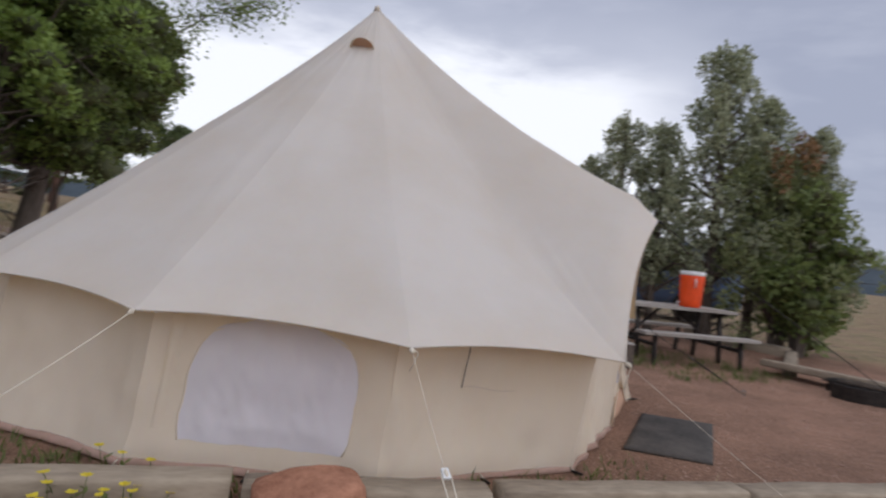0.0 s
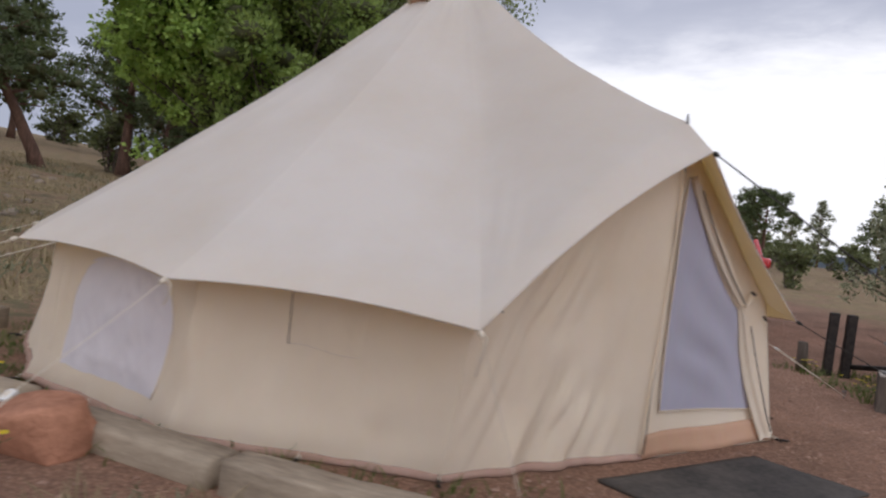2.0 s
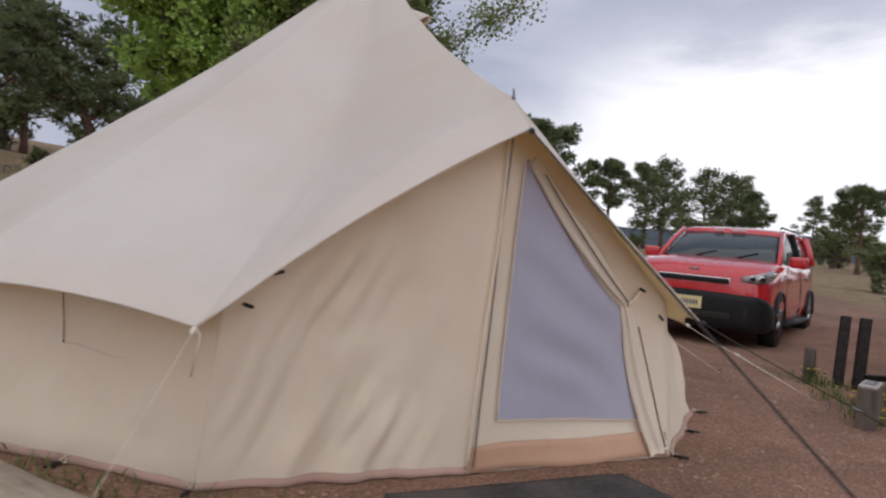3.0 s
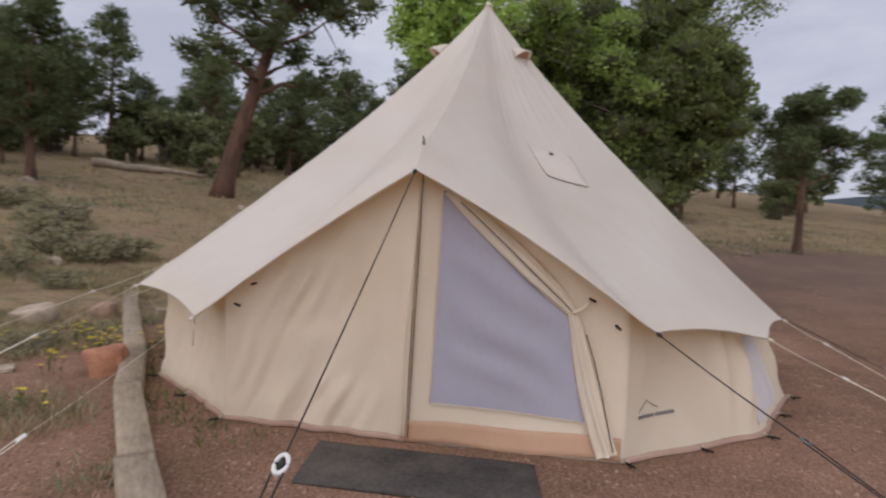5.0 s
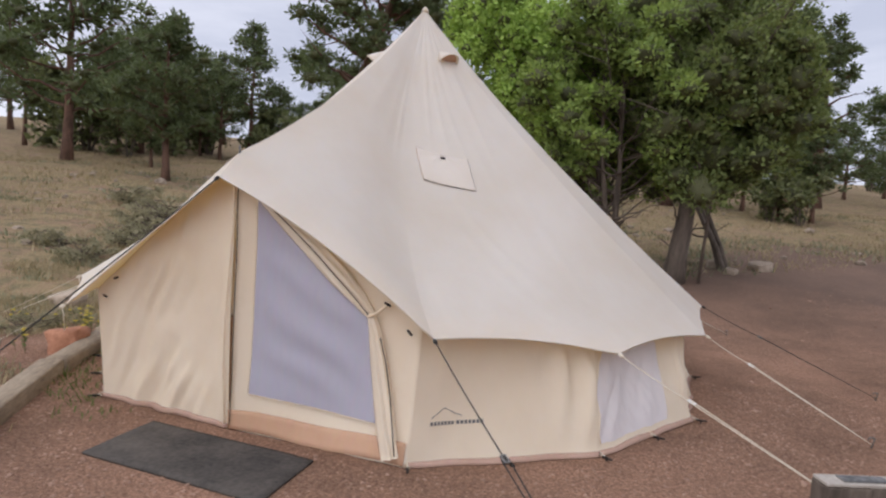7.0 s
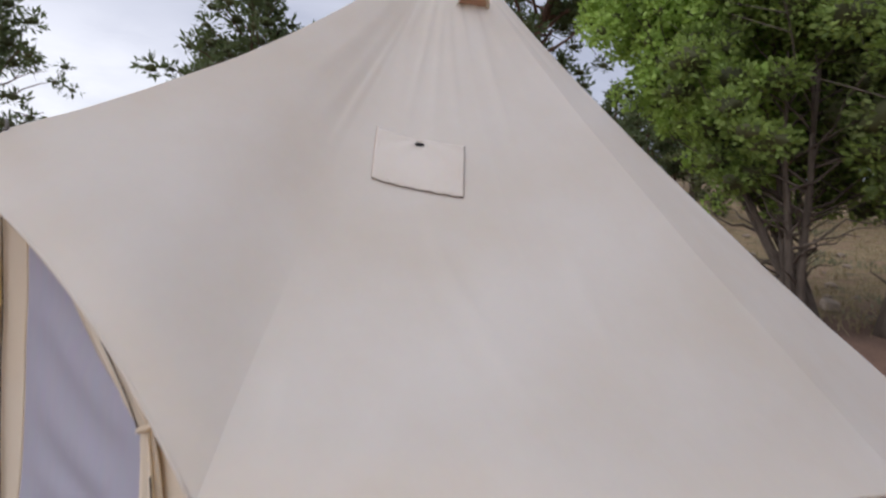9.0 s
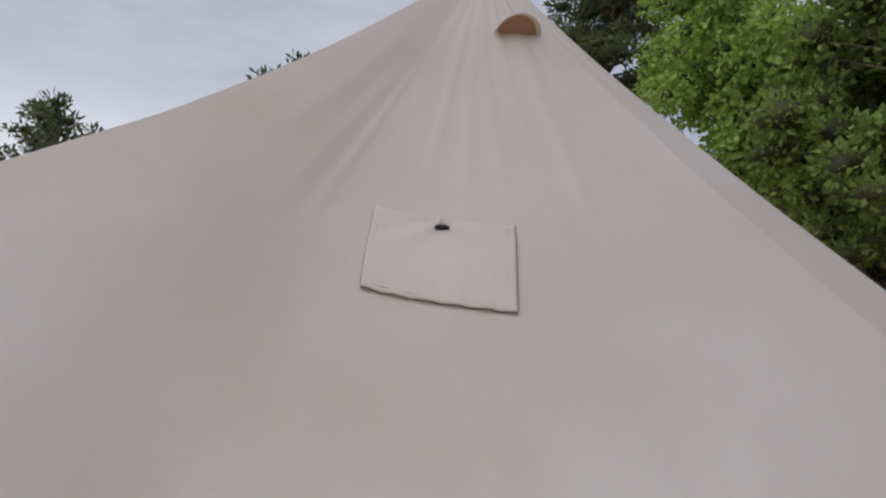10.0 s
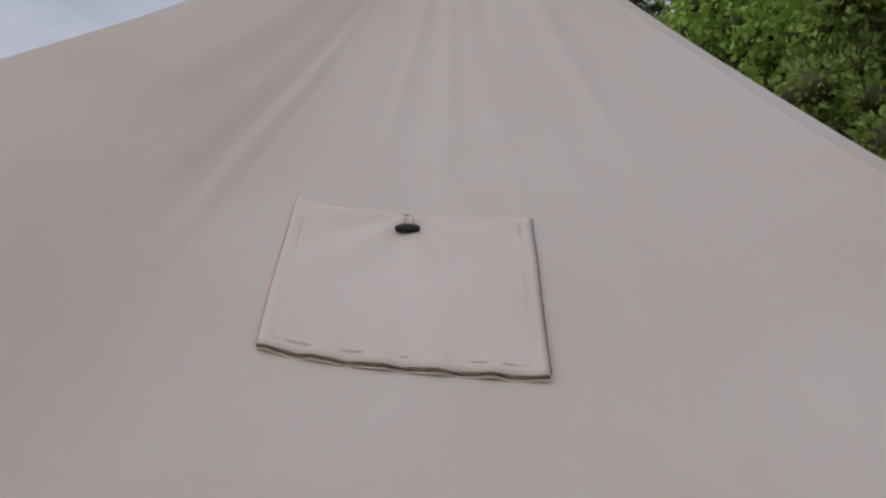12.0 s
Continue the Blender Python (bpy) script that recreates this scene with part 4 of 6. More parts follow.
# ---- trees and shrubs ----
def leaf_quads(rng, centres, sizes, kind, outward):
    """Leaf faces at centres, turned loosely outward. kind: 'needle' gives narrow blades, 'scale' short sprays, 'broad' pointed leaves."""
    n = len(centres)
    d = outward * (0.9 if kind != "broad" else 0.35) + rng.normal(size=(n, 3)) * 0.55 + np.array((0, 0, {"needle": 0.25, "scale": 0.4, "broad": -0.1}[kind]))
    d /= np.linalg.norm(d, axis=1)[:, None]
    e = rng.normal(size=(n, 3))
    e -= d * (e * d).sum(1)[:, None]
    e /= np.linalg.norm(e, axis=1)[:, None]
    ratio = {"needle": 0.17, "scale": 0.28, "broad": 0.34}[kind]
    s = sizes[:, None]
    nrm = np.cross(d, e)
    a = centres
    b = centres + d * s * 0.5 + e * s * ratio + nrm * s * 0.06
    c = centres + d * s
    f = centres + d * s * 0.5 - e * s * ratio + nrm * s * 0.06
    return np.stack([a, b, c, f], 1).reshape(-1, 3)


def leaf_object(name, verts, material, parent, label="", cores=None):
    """Leaf quads, and the puffs' twiggy cores, darkened for inner shade, as one crown."""
    nf = len(verts) // 4
    idx, size = np.arange(nf * 4), np.full(nf, 4)
    if cores is not None:
        cv, ct = cores
        idx = np.concatenate([idx, ct.ravel() + len(verts)])
        size = np.concatenate([size, np.full(len(ct), 3)])
        verts = np.concatenate([verts, cv])
    me = bpy.data.meshes.new(name)
    me.vertices.add(len(verts))
    me.vertices.foreach_set("co", verts.ravel())
    me.loops.add(len(idx))
    me.loops.foreach_set("vertex_index", idx)
    me.polygons.add(len(size))
    me.polygons.foreach_set("loop_start", np.concatenate([[0], np.cumsum(size)[:-1]]))
    me.polygons.foreach_set("loop_total", size)
    me.materials.append(material)
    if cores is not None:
        me.materials.append(TWIG_SHADE)
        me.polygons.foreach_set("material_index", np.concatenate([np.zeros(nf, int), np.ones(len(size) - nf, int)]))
    me.update()
    me.validate()
    ob = new(name, me)
    ob.parent = parent
    if label:
        ob["label"] = label
    return ob


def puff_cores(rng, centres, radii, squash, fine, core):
    """Ragged lumps inside the puffs; their dark colour is the crown's inner shade."""
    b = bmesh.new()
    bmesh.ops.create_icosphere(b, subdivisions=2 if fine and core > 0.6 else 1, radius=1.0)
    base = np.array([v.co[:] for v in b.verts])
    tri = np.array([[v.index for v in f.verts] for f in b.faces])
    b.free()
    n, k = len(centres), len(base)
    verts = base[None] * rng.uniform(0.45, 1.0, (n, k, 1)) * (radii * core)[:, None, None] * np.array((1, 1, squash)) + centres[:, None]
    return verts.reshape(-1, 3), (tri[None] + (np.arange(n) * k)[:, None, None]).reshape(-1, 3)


def puff_leaves(rng, centres, radii, leaves, squash):
    """Places of leaves that gather in the outer half of puffs of those radii, and their outward directions."""
    w = radii ** 2
    pick = rng.choice(len(centres), leaves, p=w / w.sum())
    out = rng.normal(size=(leaves, 3))
    out /= np.linalg.norm(out, axis=1)[:, None]
    reach = radii[pick][:, None] * (0.35 + 0.65 * rng.uniform(0, 1, (leaves, 1)) ** 0.6)
    return centres[pick] + out * reach * np.array((1, 1, squash)), out, pick


def make_tree(name, label, seed, height, radius, clear, style, leafmat, bark, leaves, leaf_size, stems=1, lean=(0, 0), trunk_r=0.14,
              limbs=26, puffs=120, puff_r=0.35, fill=0, category="tree", group="", up=0.35, second=None, density=7, flat=0.6, squash=0.7, dead=0, fine=False, core=0.82):
    """A tree at the origin: stems, limbs, twigs, and leaves in puffs at the twigs' ends. style gives the crown's outline, fill puffs
    more stand over the crown's lumpy shell, and dead bare branches stick out below it."""
    rng = np.random.default_rng(seed)
    root = thing(name, label, category, group=group)
    wood, centres = [], []
    lean = np.array((*lean, 0.0))
    for st in range(stems):
        ang = rng.uniform(0, 6.28) if stems > 1 else 0
        spread = rng.uniform(0.12, 0.32) * radius if stems > 1 else 0.0
        hh = height * (rng.uniform(0.75, 1.0) if stems > 1 else 1.0)
        pts = []
        n = 10
        wob = rng.normal(size=(n + 1, 2)) * 0.03 * height / 10
        for i in range(n + 1):
            t = i / n
            base = np.array((math.cos(ang), math.sin(ang), 0)) * (0.05 + spread * t ** 0.8) * (1 if stems > 1 else 0)
            w = np.append(wob[:i + 1].sum(0), 0)
            pts.append(base + w + lean * t ** 1.1 + np.array((0, 0, hh * t - (0.15 if i == 0 else 0))))
        tr = trunk_r * (0.6 if stems > 1 else 1)
        rad = [tr * (1.35 if i == 0 else 1) * (1 - 0.9 * (i / n)) + 0.008 for i in range(n + 1)]
        wood.append(tube_data(pts, rad, 9))
        pts = np.array(pts)
        for k in range(dead):
            t = rng.uniform(0.25, 1.1) * max(clear, 0.12)
            i = min(int(t * n), n - 1)
            p0 = pts[i] + (pts[i + 1] - pts[i]) * (t * n - i)
            az, L = rng.uniform(0, 6.28), rng.uniform(0.25, 0.55) * radius
            lp = [p0]
            for j in range(1, 6):
                lp.append(lp[-1] + (np.array((math.cos(az), math.sin(az), 0.55)) + rng.normal(size=3) * 0.35) * L / 5)
            wood.append(tube_data(lp, [0.024, 0.019, 0.014, 0.010, 0.007, 0.003], 5, False))
        nl = max(3, limbs // stems)
        for k in range(nl):
            t = clear + (0.985 - clear) * ((k + rng.uniform(0, 0.9)) / nl)
            i = min(int(t * n), n - 1)
            p0 = pts[i] + (pts[i + 1] - pts[i]) * (t * n - i)
            q = (t - clear) / (1 - clear)
            if style == "pine":
                prof = (0.55 + 0.45 * math.sin(math.pi * min(1, q * 1.05 + 0.12))) * (1 - 0.55 * q ** 2)
            elif style == "cone":
                prof = 1.0 - 0.82 * q
            elif style == "round":
                prof = math.sqrt(max(0.05, 1 - (1.9 * q - 0.85) ** 2 * 0.75))
            else:
                prof = 0.8 - 0.35 * q
            L = radius * prof * rng.uniform(0.65, 1.12)
            az = k * 2.4 + rng.uniform(-0.5, 0.5)
            rise = up + 0.5 * q + rng.uniform(-0.2, 0.2)
            dirv = np.array((math.cos(az), math.sin(az), rise))
            dirv /= np.linalg.norm(dirv)
            lp = [p0]
            m = 5
            for j in range(1, m + 1):
                lp.append(lp[-1] + (dirv + rng.normal(size=3) * 0.16 + np.array((0, 0, 0.05 * j * (1 if style == "pine" else 0.5)))) * L / m)
            r0 = max(0.012, rad[i] * 0.42)
            wood.append(tube_data(lp, [r0 * (1 - 0.85 * j / m) + 0.003 for j in range(m + 1)], 5, False))
            lp = np.array(lp)
            centres.append(lp[-1])
            nt = max(2, int(density * L / max(radius, 0.5) + 1))
            for w in range(nt):
                tt = rng.uniform(0.3, 1.0) if style != "pine" else rng.uniform(0.42, 1.0)
                j = min(int(tt * m), m - 1)
                c0 = lp[j] + (lp[j + 1] - lp[j]) * (tt * m - j)
                tip = c0 + rng.normal(size=3) * np.array((1, 1, flat)) * 0.24 * L
                if w % 2 == 0 or fine:
                    wood.append(tube_data([c0, tip], [0.35 * r0 + 0.003, 0.002], 3, False))
                centres.append(tip)
    v, f = merge(wood)
    mesh_object("trunk", v, f, bark, root)
    centres = np.array(centres)
    centres = centres[rng.permutation(len(centres))[:puffs]]
    if fill:
        o = rng.normal(size=(fill, 3))
        o /= np.linalg.norm(o, axis=1)[:, None]
        lump = np.array([0.93 + 0.32 * noise.noise(Vector(q * 1.6 + seed)) for q in o])[:, None]
        half = height * (1 - clear) / 2
        mid = np.array((0, 0, height - half * 0.97)) + lean * 0.75
        centres = np.concatenate([centres, mid + o * np.array((radius * 0.86, radius * 0.86, half * 0.9)) * lump * rng.uniform(0.62, 1.0, (fill, 1))])
    radii = puff_r * rng.uniform(0.55, 1.25, len(centres))
    pos, out, pick = puff_leaves(rng, centres, radii, leaves, squash)
    size = leaf_size * rng.uniform(0.6, 1.3, leaves)
    kind = {"pine": "needle", "cone": "scale", "round": "scale", "open": "broad"}[style]
    halves = [(leafmat, np.ones(len(centres), bool))]
    if second:
        mat2, (ax, ay, az, least) = second
        far = centres @ np.array((ax, ay, az)) > least
        halves = [(mat2, far), (leafmat, ~far)]
    for mat, own in halves:
        sel = own[pick]
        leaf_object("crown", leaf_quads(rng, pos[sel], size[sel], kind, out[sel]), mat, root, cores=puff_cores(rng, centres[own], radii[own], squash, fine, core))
    return root


def at_ground(x, y, turn=0.0, scale=1.0, sink=0.04):
    return pose(x, y, ground_z(x, y) - sink, 0, 0, turn) @ Matrix.Scale(scale, 4)


def plant(ob, x, y, turn=0.0, scale=1.0):
    ob.matrix_world = at_ground(x, y, turn, scale)
    return ob


# the clump of trees behind the tent
jun = make_tree("juniper_tree", "dense dark green juniper with a pale leaning grey trunk", 3, 4.9, 1.75, 0.27, "round", JUNIPER, BARK_GREY, 60000, 0.085, lean=(0.85, -0.2), trunk_r=0.17, limbs=36, puffs=80, puff_r=0.36, fill=190, density=4, group="trees behind the tent", up=0.3, squash=0.8, dead=5, fine=True)
plant(jun, 1.3, 6.75, 0)
jun2 = make_tree("juniper_tree", "many-stemmed juniper with bare twisted lower branches", 8, 4.7, 1.9, 0.36, "round", LEAFY, BARK_GREY, 36000, 0.085, stems=5, trunk_r=0.11, limbs=50, puffs=120, puff_r=0.32, density=4, group="trees behind the tent", up=0.5, dead=7, fine=True)
plant(jun2, 0.42, 6.3, 60, 0.95)
green = make_tree("leafy_tree", "leaning open tree with bright green leaves", 12, 5.9, 1.95, 0.38, "open", GREEN, BARK_GREY, 28000, 0.085, stems=4, trunk_r=0.075, limbs=64, puffs=180, puff_r=0.30, core=0.42, density=4, group="trees behind the tent", up=0.55, flat=1.0, squash=0.85, fine=True, lean=(-2.7, 0.3), dead=3)
plant(green, 0.55, 6.75, 0)
copy_thing(green, at_ground(2.1, 8.6, -20, 1.0))
copy_thing(green, at_ground(0.5, 6.55, 20, 0.98))


def overhanging_tree():
    """A slender tree whose one long limb reaches out over the drive."""
    rng = np.random.default_rng(77)
    root = thing("slender_tree", "slender tree with sparse hanging leaves reaching over the drive", "tree", group="trees behind the tent")
    main = [(0, 0, -0.1), (0.1, -0.2, 1.2), (0.35, -0.7, 2.6), (0.8, -1.4, 3.7), (1.2, -2.0, 4.25), (1.65, -2.6, 4.5)]
    wood = [tube_data(main, [0.03, 0.026, 0.022, 0.016, 0.01, 0.004], 7)]
    cent = []
    for k in range(40):
        t = rng.uniform(2.0, 5.0)
        i = min(int(t), 4)
        p = np.array(main[i]) + (np.array(main[i + 1]) - np.array(main[i])) * (t - i)
        q = p + rng.normal(size=3) * np.array((0.38, 0.38, 0.26))
        wood.append(tube_data([p, (p + q) / 2 + rng.normal(size=3) * 0.04, q], [0.008, 0.005, 0.002], 4, False))
        cent += [q, (p + q) / 2, q * 0.7 + p * 0.3]
    v, f = merge(wood)
    mesh_object("trunk", v, f, BARK_GREY, root)
    cent = np.array(cent)
    pos = cent[rng.integers(0, len(cent), 2600)] + np.clip(rng.normal(size=(2600, 3)), -1.6, 1.6) * 0.14
    leaf_object("crown", leaf_quads(rng, pos, 0.065 * rng.uniform(0.6, 1.2, 2600), "broad", np.zeros((2600, 3))), JUNIPER, root)
    root.matrix_world = at_ground(1.75, 6.9, 0, 1.0)


overhanging_tree()

# pines on the slope
pine_a = make_tree("pine_tree", "dark green ponderosa pine with a straight trunk", 21, 6.0, 2.0, 0.27, "pine", PINE, BARK_PINE, 6500, 0.22, trunk_r=0.15, limbs=30, puffs=95, puff_r=0.36, group="pines on the slope", up=0.12, density=4, squash=0.6)
plant(pine_a, -14.9, 9.85, 0, 0.85)
pine_b = make_tree("pine_tree", "dark green ponderosa pine with layered limbs", 22, 8.5, 2.2, 0.34, "pine", PINE, BARK_PINE, 4200, 0.28, trunk_r=0.17, limbs=30, puffs=85, puff_r=0.40, core=0.65, group="pines on the slope", up=0.1, density=4, squash=0.6)
plant(pine_b, -21.7, 20.9, 40, 0.8)
pine_l = make_tree("pine_tree", "leaning ponderosa pine with a thick red-brown trunk", 24, 10.2, 3.3, 0.36, "pine", PINE, BARK_PINE, 17000, 0.22, lean=(3.0, 1.2), trunk_r=0.34, limbs=34, puffs=130, puff_r=0.48, group="pines on the slope", up=0.12, density=4, squash=0.6, dead=6)
plant(pine_l, -10.4, 12.4, 0, 0.88)
pine_c = make_tree("pine_tree", "bushy dark green pine", 26, 7.6, 2.6, 0.2, "pine", PINE, BARK_PINE, 4200, 0.3, trunk_r=0.17, limbs=36, puffs=100, puff_r=0.44, core=0.65, group="pines on the slope", up=0.15, density=4, squash=0.65)
plant(pine_c, -20.9, 10.5, 70, 1.12)
shrub = make_tree("shrub", "low grey-green brush on the dry slope", 31, 1.0, 0.75, 0.05, "round", BRUSH, BARK_GREY, 1000, 0.13, stems=5, trunk_r=0.03, limbs=20, puffs=34, puff_r=0.2, group="brush on the slope", category="shrub", up=0.6)
plant(shrub, -14.5, 17.5)
pines = [pine_a, pine_b, pine_c]
SPOTS = [(-18.5, 12.2, 0, 0.75), (-24.5, 16.5, 2, 1.0), (-30, 18, 1, 1.0), (-29, 24, 2, 0.9), (-33, 30, 2, 1.05), (-22, 27, 0, 0.95), (-24, 33, 2, 1.0), (-19, 31, 2, 0.8),
         (-17, 25, 0, 0.95), (-14, 24, 2, 0.75), (-13, 29, 2, 0.9), (-16, 36, 2, 1.05), (-10.5, 27, 0, 0.8), (-9, 33, 2, 0.9), (-28, 38, 2, 1.1), (-36, 24, 2, 1.1),
         (-34, 15, 1, 1.1), (-27, 12.5, 1, 1.0), (-17.8, 1.2, 2, 0.62), (-38, 18, 2, 1.2), (-21, 40, 2, 1.1), (-12, 42, 2, 1.1), (-6, 40, 2, 1.0), (-40, 32, 2, 1.2), (-32, 44, 2, 1.2),
         (0.3, 22.0, 0, 0.8), (3.1, 20.4, 0, 0.6), (4.1, 20.7, 0, 0.65), (1.8, 23.4, 0, 0.7), (3.7, 33, 0, 1.0), (6.5, 37, 2, 0.5), (9, 42, 2, 0.55), (8.3, 33, 2, 0.42), (16, 33, 2, 0.4), (19, 34, 2, 0.36), (22.5, 33, 2, 0.4), (11.5, 36, 2, 0.45), (-1, 40, 2, 0.9), (3.0, 45, 2, 1.0),
         (13, 37, 2, 0.8), (19, 40, 2, 0.85), (10.5, 31, 2, 0.55), (30, 34, 2, 0.7), (35, 38, 2, 0.85),
         (40, 36, 2, 0.75), (46, 33, 1, 0.75), (55, 24, 2, 0.7), (60, 40, 2, 0.9), (45, 44, 2, 0.9), (62, 22, 2, 0.6), (70, 15, 2, 0.5), (75, 8, 2, 0.5)]
for k, (x, y, i, s) in enumerate(SPOTS):
    copy_thing(pines[i], at_ground(x, y, 47 * k, s * (0.72 if x < -12 and y > 8 else 1.0)))
rs = random.Random(5)
rf = random.Random(17)
for k in range(60):
    a = radians(rs.uniform(2, 150))
    r = rs.uniform(19, 60)
    if a < radians(70) and r < 30:
        r += 14
    copy_thing(shrub, at_ground(r * math.cos(a), r * math.sin(a), rs.uniform(0, 360), rs.uniform(0.6, 1.9)))

for k in range(9):
    a, r = radians(rf.uniform(134, 153)), rf.uniform(27, 36)
    copy_thing(shrub, at_ground(r * math.cos(a), r * math.sin(a), rf.uniform(0, 360), rf.uniform(1.8, 2.7)))
mat_shrub = make_tree("sage_mat", "low spreading mat of grey-green sage on the slope", 35, 0.17, 0.62, 0.04, "round", MAT_SAGE, BARK_GREY, 2600, 0.045, stems=6, trunk_r=0.015, limbs=24, puffs=46, puff_r=0.12, core=0.3, group="brush on the slope", category="shrub", up=0.08, flat=0.25, squash=0.4)
plant(mat_shrub, -6.3, 2.6, 0, 1.1)
for x, y, s in ((-6.9, 2.7, 0.9), (-6.1, 3.2, 0.8), (-7.9, 3.7, 1.0), (-8.9, 4.7, 1.1), (-6.3, 1.3, 0.7), (-5.3, 1.0, 0.5), (-11.0, 5.6, 1.1), (-7.4, 1.6, 0.7), (-3.3, -1.3, 0.42)):
    copy_thing(mat_shrub, at_ground(x, y, 63 * x, s))

curved_pine = make_tree("pine_tree", "small pine with a curved leaning trunk", 61, 5.4, 2.1, 0.4, "pine", PINE, BARK_PINE, 5000, 0.22, lean=(-2.6, 0.3), trunk_r=0.2, limbs=26, puffs=85, puff_r=0.4, squash=0.6, group="pines on the slope", up=0.15, density=6)
plant(curved_pine, -3.5, 19.2, 0)
tall_pine = make_tree("pine_tree", "tall slender grey-green pine far along the drive", 63, 7.0, 1.5, 0.12, "pine", CEDAR, BARK_PINE, 4500, 0.2, trunk_r=0.12, limbs=50, puffs=130, puff_r=0.28, group="pines on the slope", up=0.05, density=5)
copy_thing(tall_pine, at_ground(62, 33.2, 90, 0.95))
copy_thing(tall_pine, at_ground(50, 44, 190, 1.1))
plant(tall_pine, 84, 50, 0, 1.1)
for x, y, s in ((2.8, 19.7, 1.1), (3.7, 19.4, 1.3), (18.6, 8.8, 1.0), (34, 19, 1.3), (36, 21, 1.2), (32, 12, 1.0)):
    copy_thing(shrub, at_ground(x, y, 31 * x, s))
copy_thing(pine_a, at_ground(30.5, 25, 200, 0.8))

open_pine = make_tree("pine_tree", "open-crowned ponderosa pine with a bare lower trunk", 71, 5.1, 2.4, 0.46, "pine", PINE, BARK_PINE, 9000, 0.19, trunk_r=0.15, limbs=20, puffs=52, puff_r=0.36, squash=0.55, group="pines on the slope", up=0.42, density=4)
trunk_pine = make_tree("pine_tree", "tall ponderosa pine with a thick red-brown trunk", 73, 10.5, 2.3, 0.36, "pine", PINE, BARK_PINE, 6000, 0.28, trunk_r=0.36, limbs=26, puffs=75, puff_r=0.42, squash=0.55, group="pines on the slope", up=0.1, density=4)
plant(trunk_pine, 3.13, 26.15, 0, 0.85)
copy_thing(trunk_pine, at_ground(4.55, 28.1, 130, 0.9))
copy_thing(trunk_pine, at_ground(-1.0, 23.0, 60, 0.75))
copy_thing(open_pine, at_ground(13.2, 20.8, 80, 1.06))
copy_thing(open_pine, at_ground(21.2, 26.4, 160, 0.95))
copy_thing(open_pine, at_ground(30.0, 17.6, 70, 0.8))
plant(open_pine, 6.3, 13.7, 0, 0.78)
for k in range(30):
    a, r = radians(rf.uniform(104, 152)), rf.uniform(26, 38)
    if k % 3 == 0:
        copy_thing(pine_c, at_ground(r * math.cos(a), r * math.sin(a), rf.uniform(0, 360), rf.uniform(0.34, 0.52)))
    else:
        copy_thing(shrub, at_ground(r * math.cos(a), r * math.sin(a), rf.uniform(0, 360), rf.uniform(1.1, 2.1)))

# cedars beside the picnic table
cedar = make_tree("cedar_tree", "grey-green cedar with an open pointed uneven top", 41, 5.3, 1.7, 0.14, "cone", CEDAR, BARK_GREY, 11000, 0.09, trunk_r=0.11, limbs=46, puffs=170, puff_r=0.15, core=0.3, group="cedars by the table", up=0.65, density=4, squash=1.5, flat=0.9, dead=8)
plant(cedar, 7.2, -2.3, 0, 0.9)
cedar2 = make_tree("cedar_tree", "broad cedar with a rust-coloured patch of dry foliage", 43, 4.4, 1.6, 0.08, "cone", CEDAR_GREEN, BARK_GREY, 12500, 0.09, stems=4, trunk_r=0.1, limbs=60, puffs=180, puff_r=0.165, core=0.3, group="cedars by the table", up=0.8, density=4, squash=1.4, flat=0.9, second=(RUSTY, (-1.0, -0.6, 1.0, 3.75)))
plant(cedar2, 7.1, -3.35, 0, 0.84)
copy_thing(cedar, at_ground(6.95, -0.7, 140, 0.76))
copy_thing(cedar, at_ground(7.1, -1.4, 20, 0.74))
copy_thing(cedar, at_ground(7.0, -0.2, 250, 0.62))
copy_thing(cedar, at_ground(7.15, -3.72, 250, 0.72))
copy_thing(cedar, at_ground(7.8, -2.9, 60, 0.86))
weedy = make_tree("leafy_bush", "bright green leafy bush below the cedars", 47, 1.9, 0.75, 0.05, "open", JUNIPER, BARK_GREY, 5000, 0.08, stems=5, trunk_r=0.03, limbs=26, puffs=60, puff_r=0.24, category="bush", up=0.9)
plant(weedy, 6.7, -3.6, 0, 1.25)


def blades(name, spots, material, label, seed, per=9, h=(0.08, 0.22), width=0.008, spread=0.07):
    """Tufts of blades at spots, all one mesh."""
    rng = np.random.default_rng(seed)
    verts, faces = [], []
    for x, y, s in spots:
        z = ground_z(x, y) - 0.005
        for _ in range(per):
            a, l = rng.uniform(0, 6.283), rng.uniform(*h) * s
            bx, by = x + rng.normal() * spread * s, y + rng.normal() * spread * s
            dx, dy = math.cos(a), math.sin(a)
            lean = rng.uniform(0.3, 1.5) * l
            w = width * s ** 0.5
            o = len(verts)
            verts += [(bx - dy * w, by + dx * w, z), (bx + dy * w, by - dx * w, z), (bx + dx * lean * 0.4 + dy * w * 0.8, by + dy * lean * 0.4 - dx * w * 0.8, z + l * 0.6),
                      (bx + dx * lean * 0.4 - dy * w * 0.8, by + dy * lean * 0.4 + dx * w * 0.8, z + l * 0.6), (bx + dx * lean, by + dy * lean, z + l)]
            faces += [(o, o + 1, o + 2, o + 3), (o + 3, o + 2, o + 4)]
    return tagged(mesh_object(name, verts, faces, material, smooth=False), label, "grass", kind="stuff")


def scatter(rng, n, inside, box):
    out = []
    while len(out) < n:
        x, y = rng.uniform(box[0], box[1]), rng.uniform(box[2], box[3])
        if inside(x, y):
            out.append((x, y, rng.uniform(0.6, 1.5)))
    return out


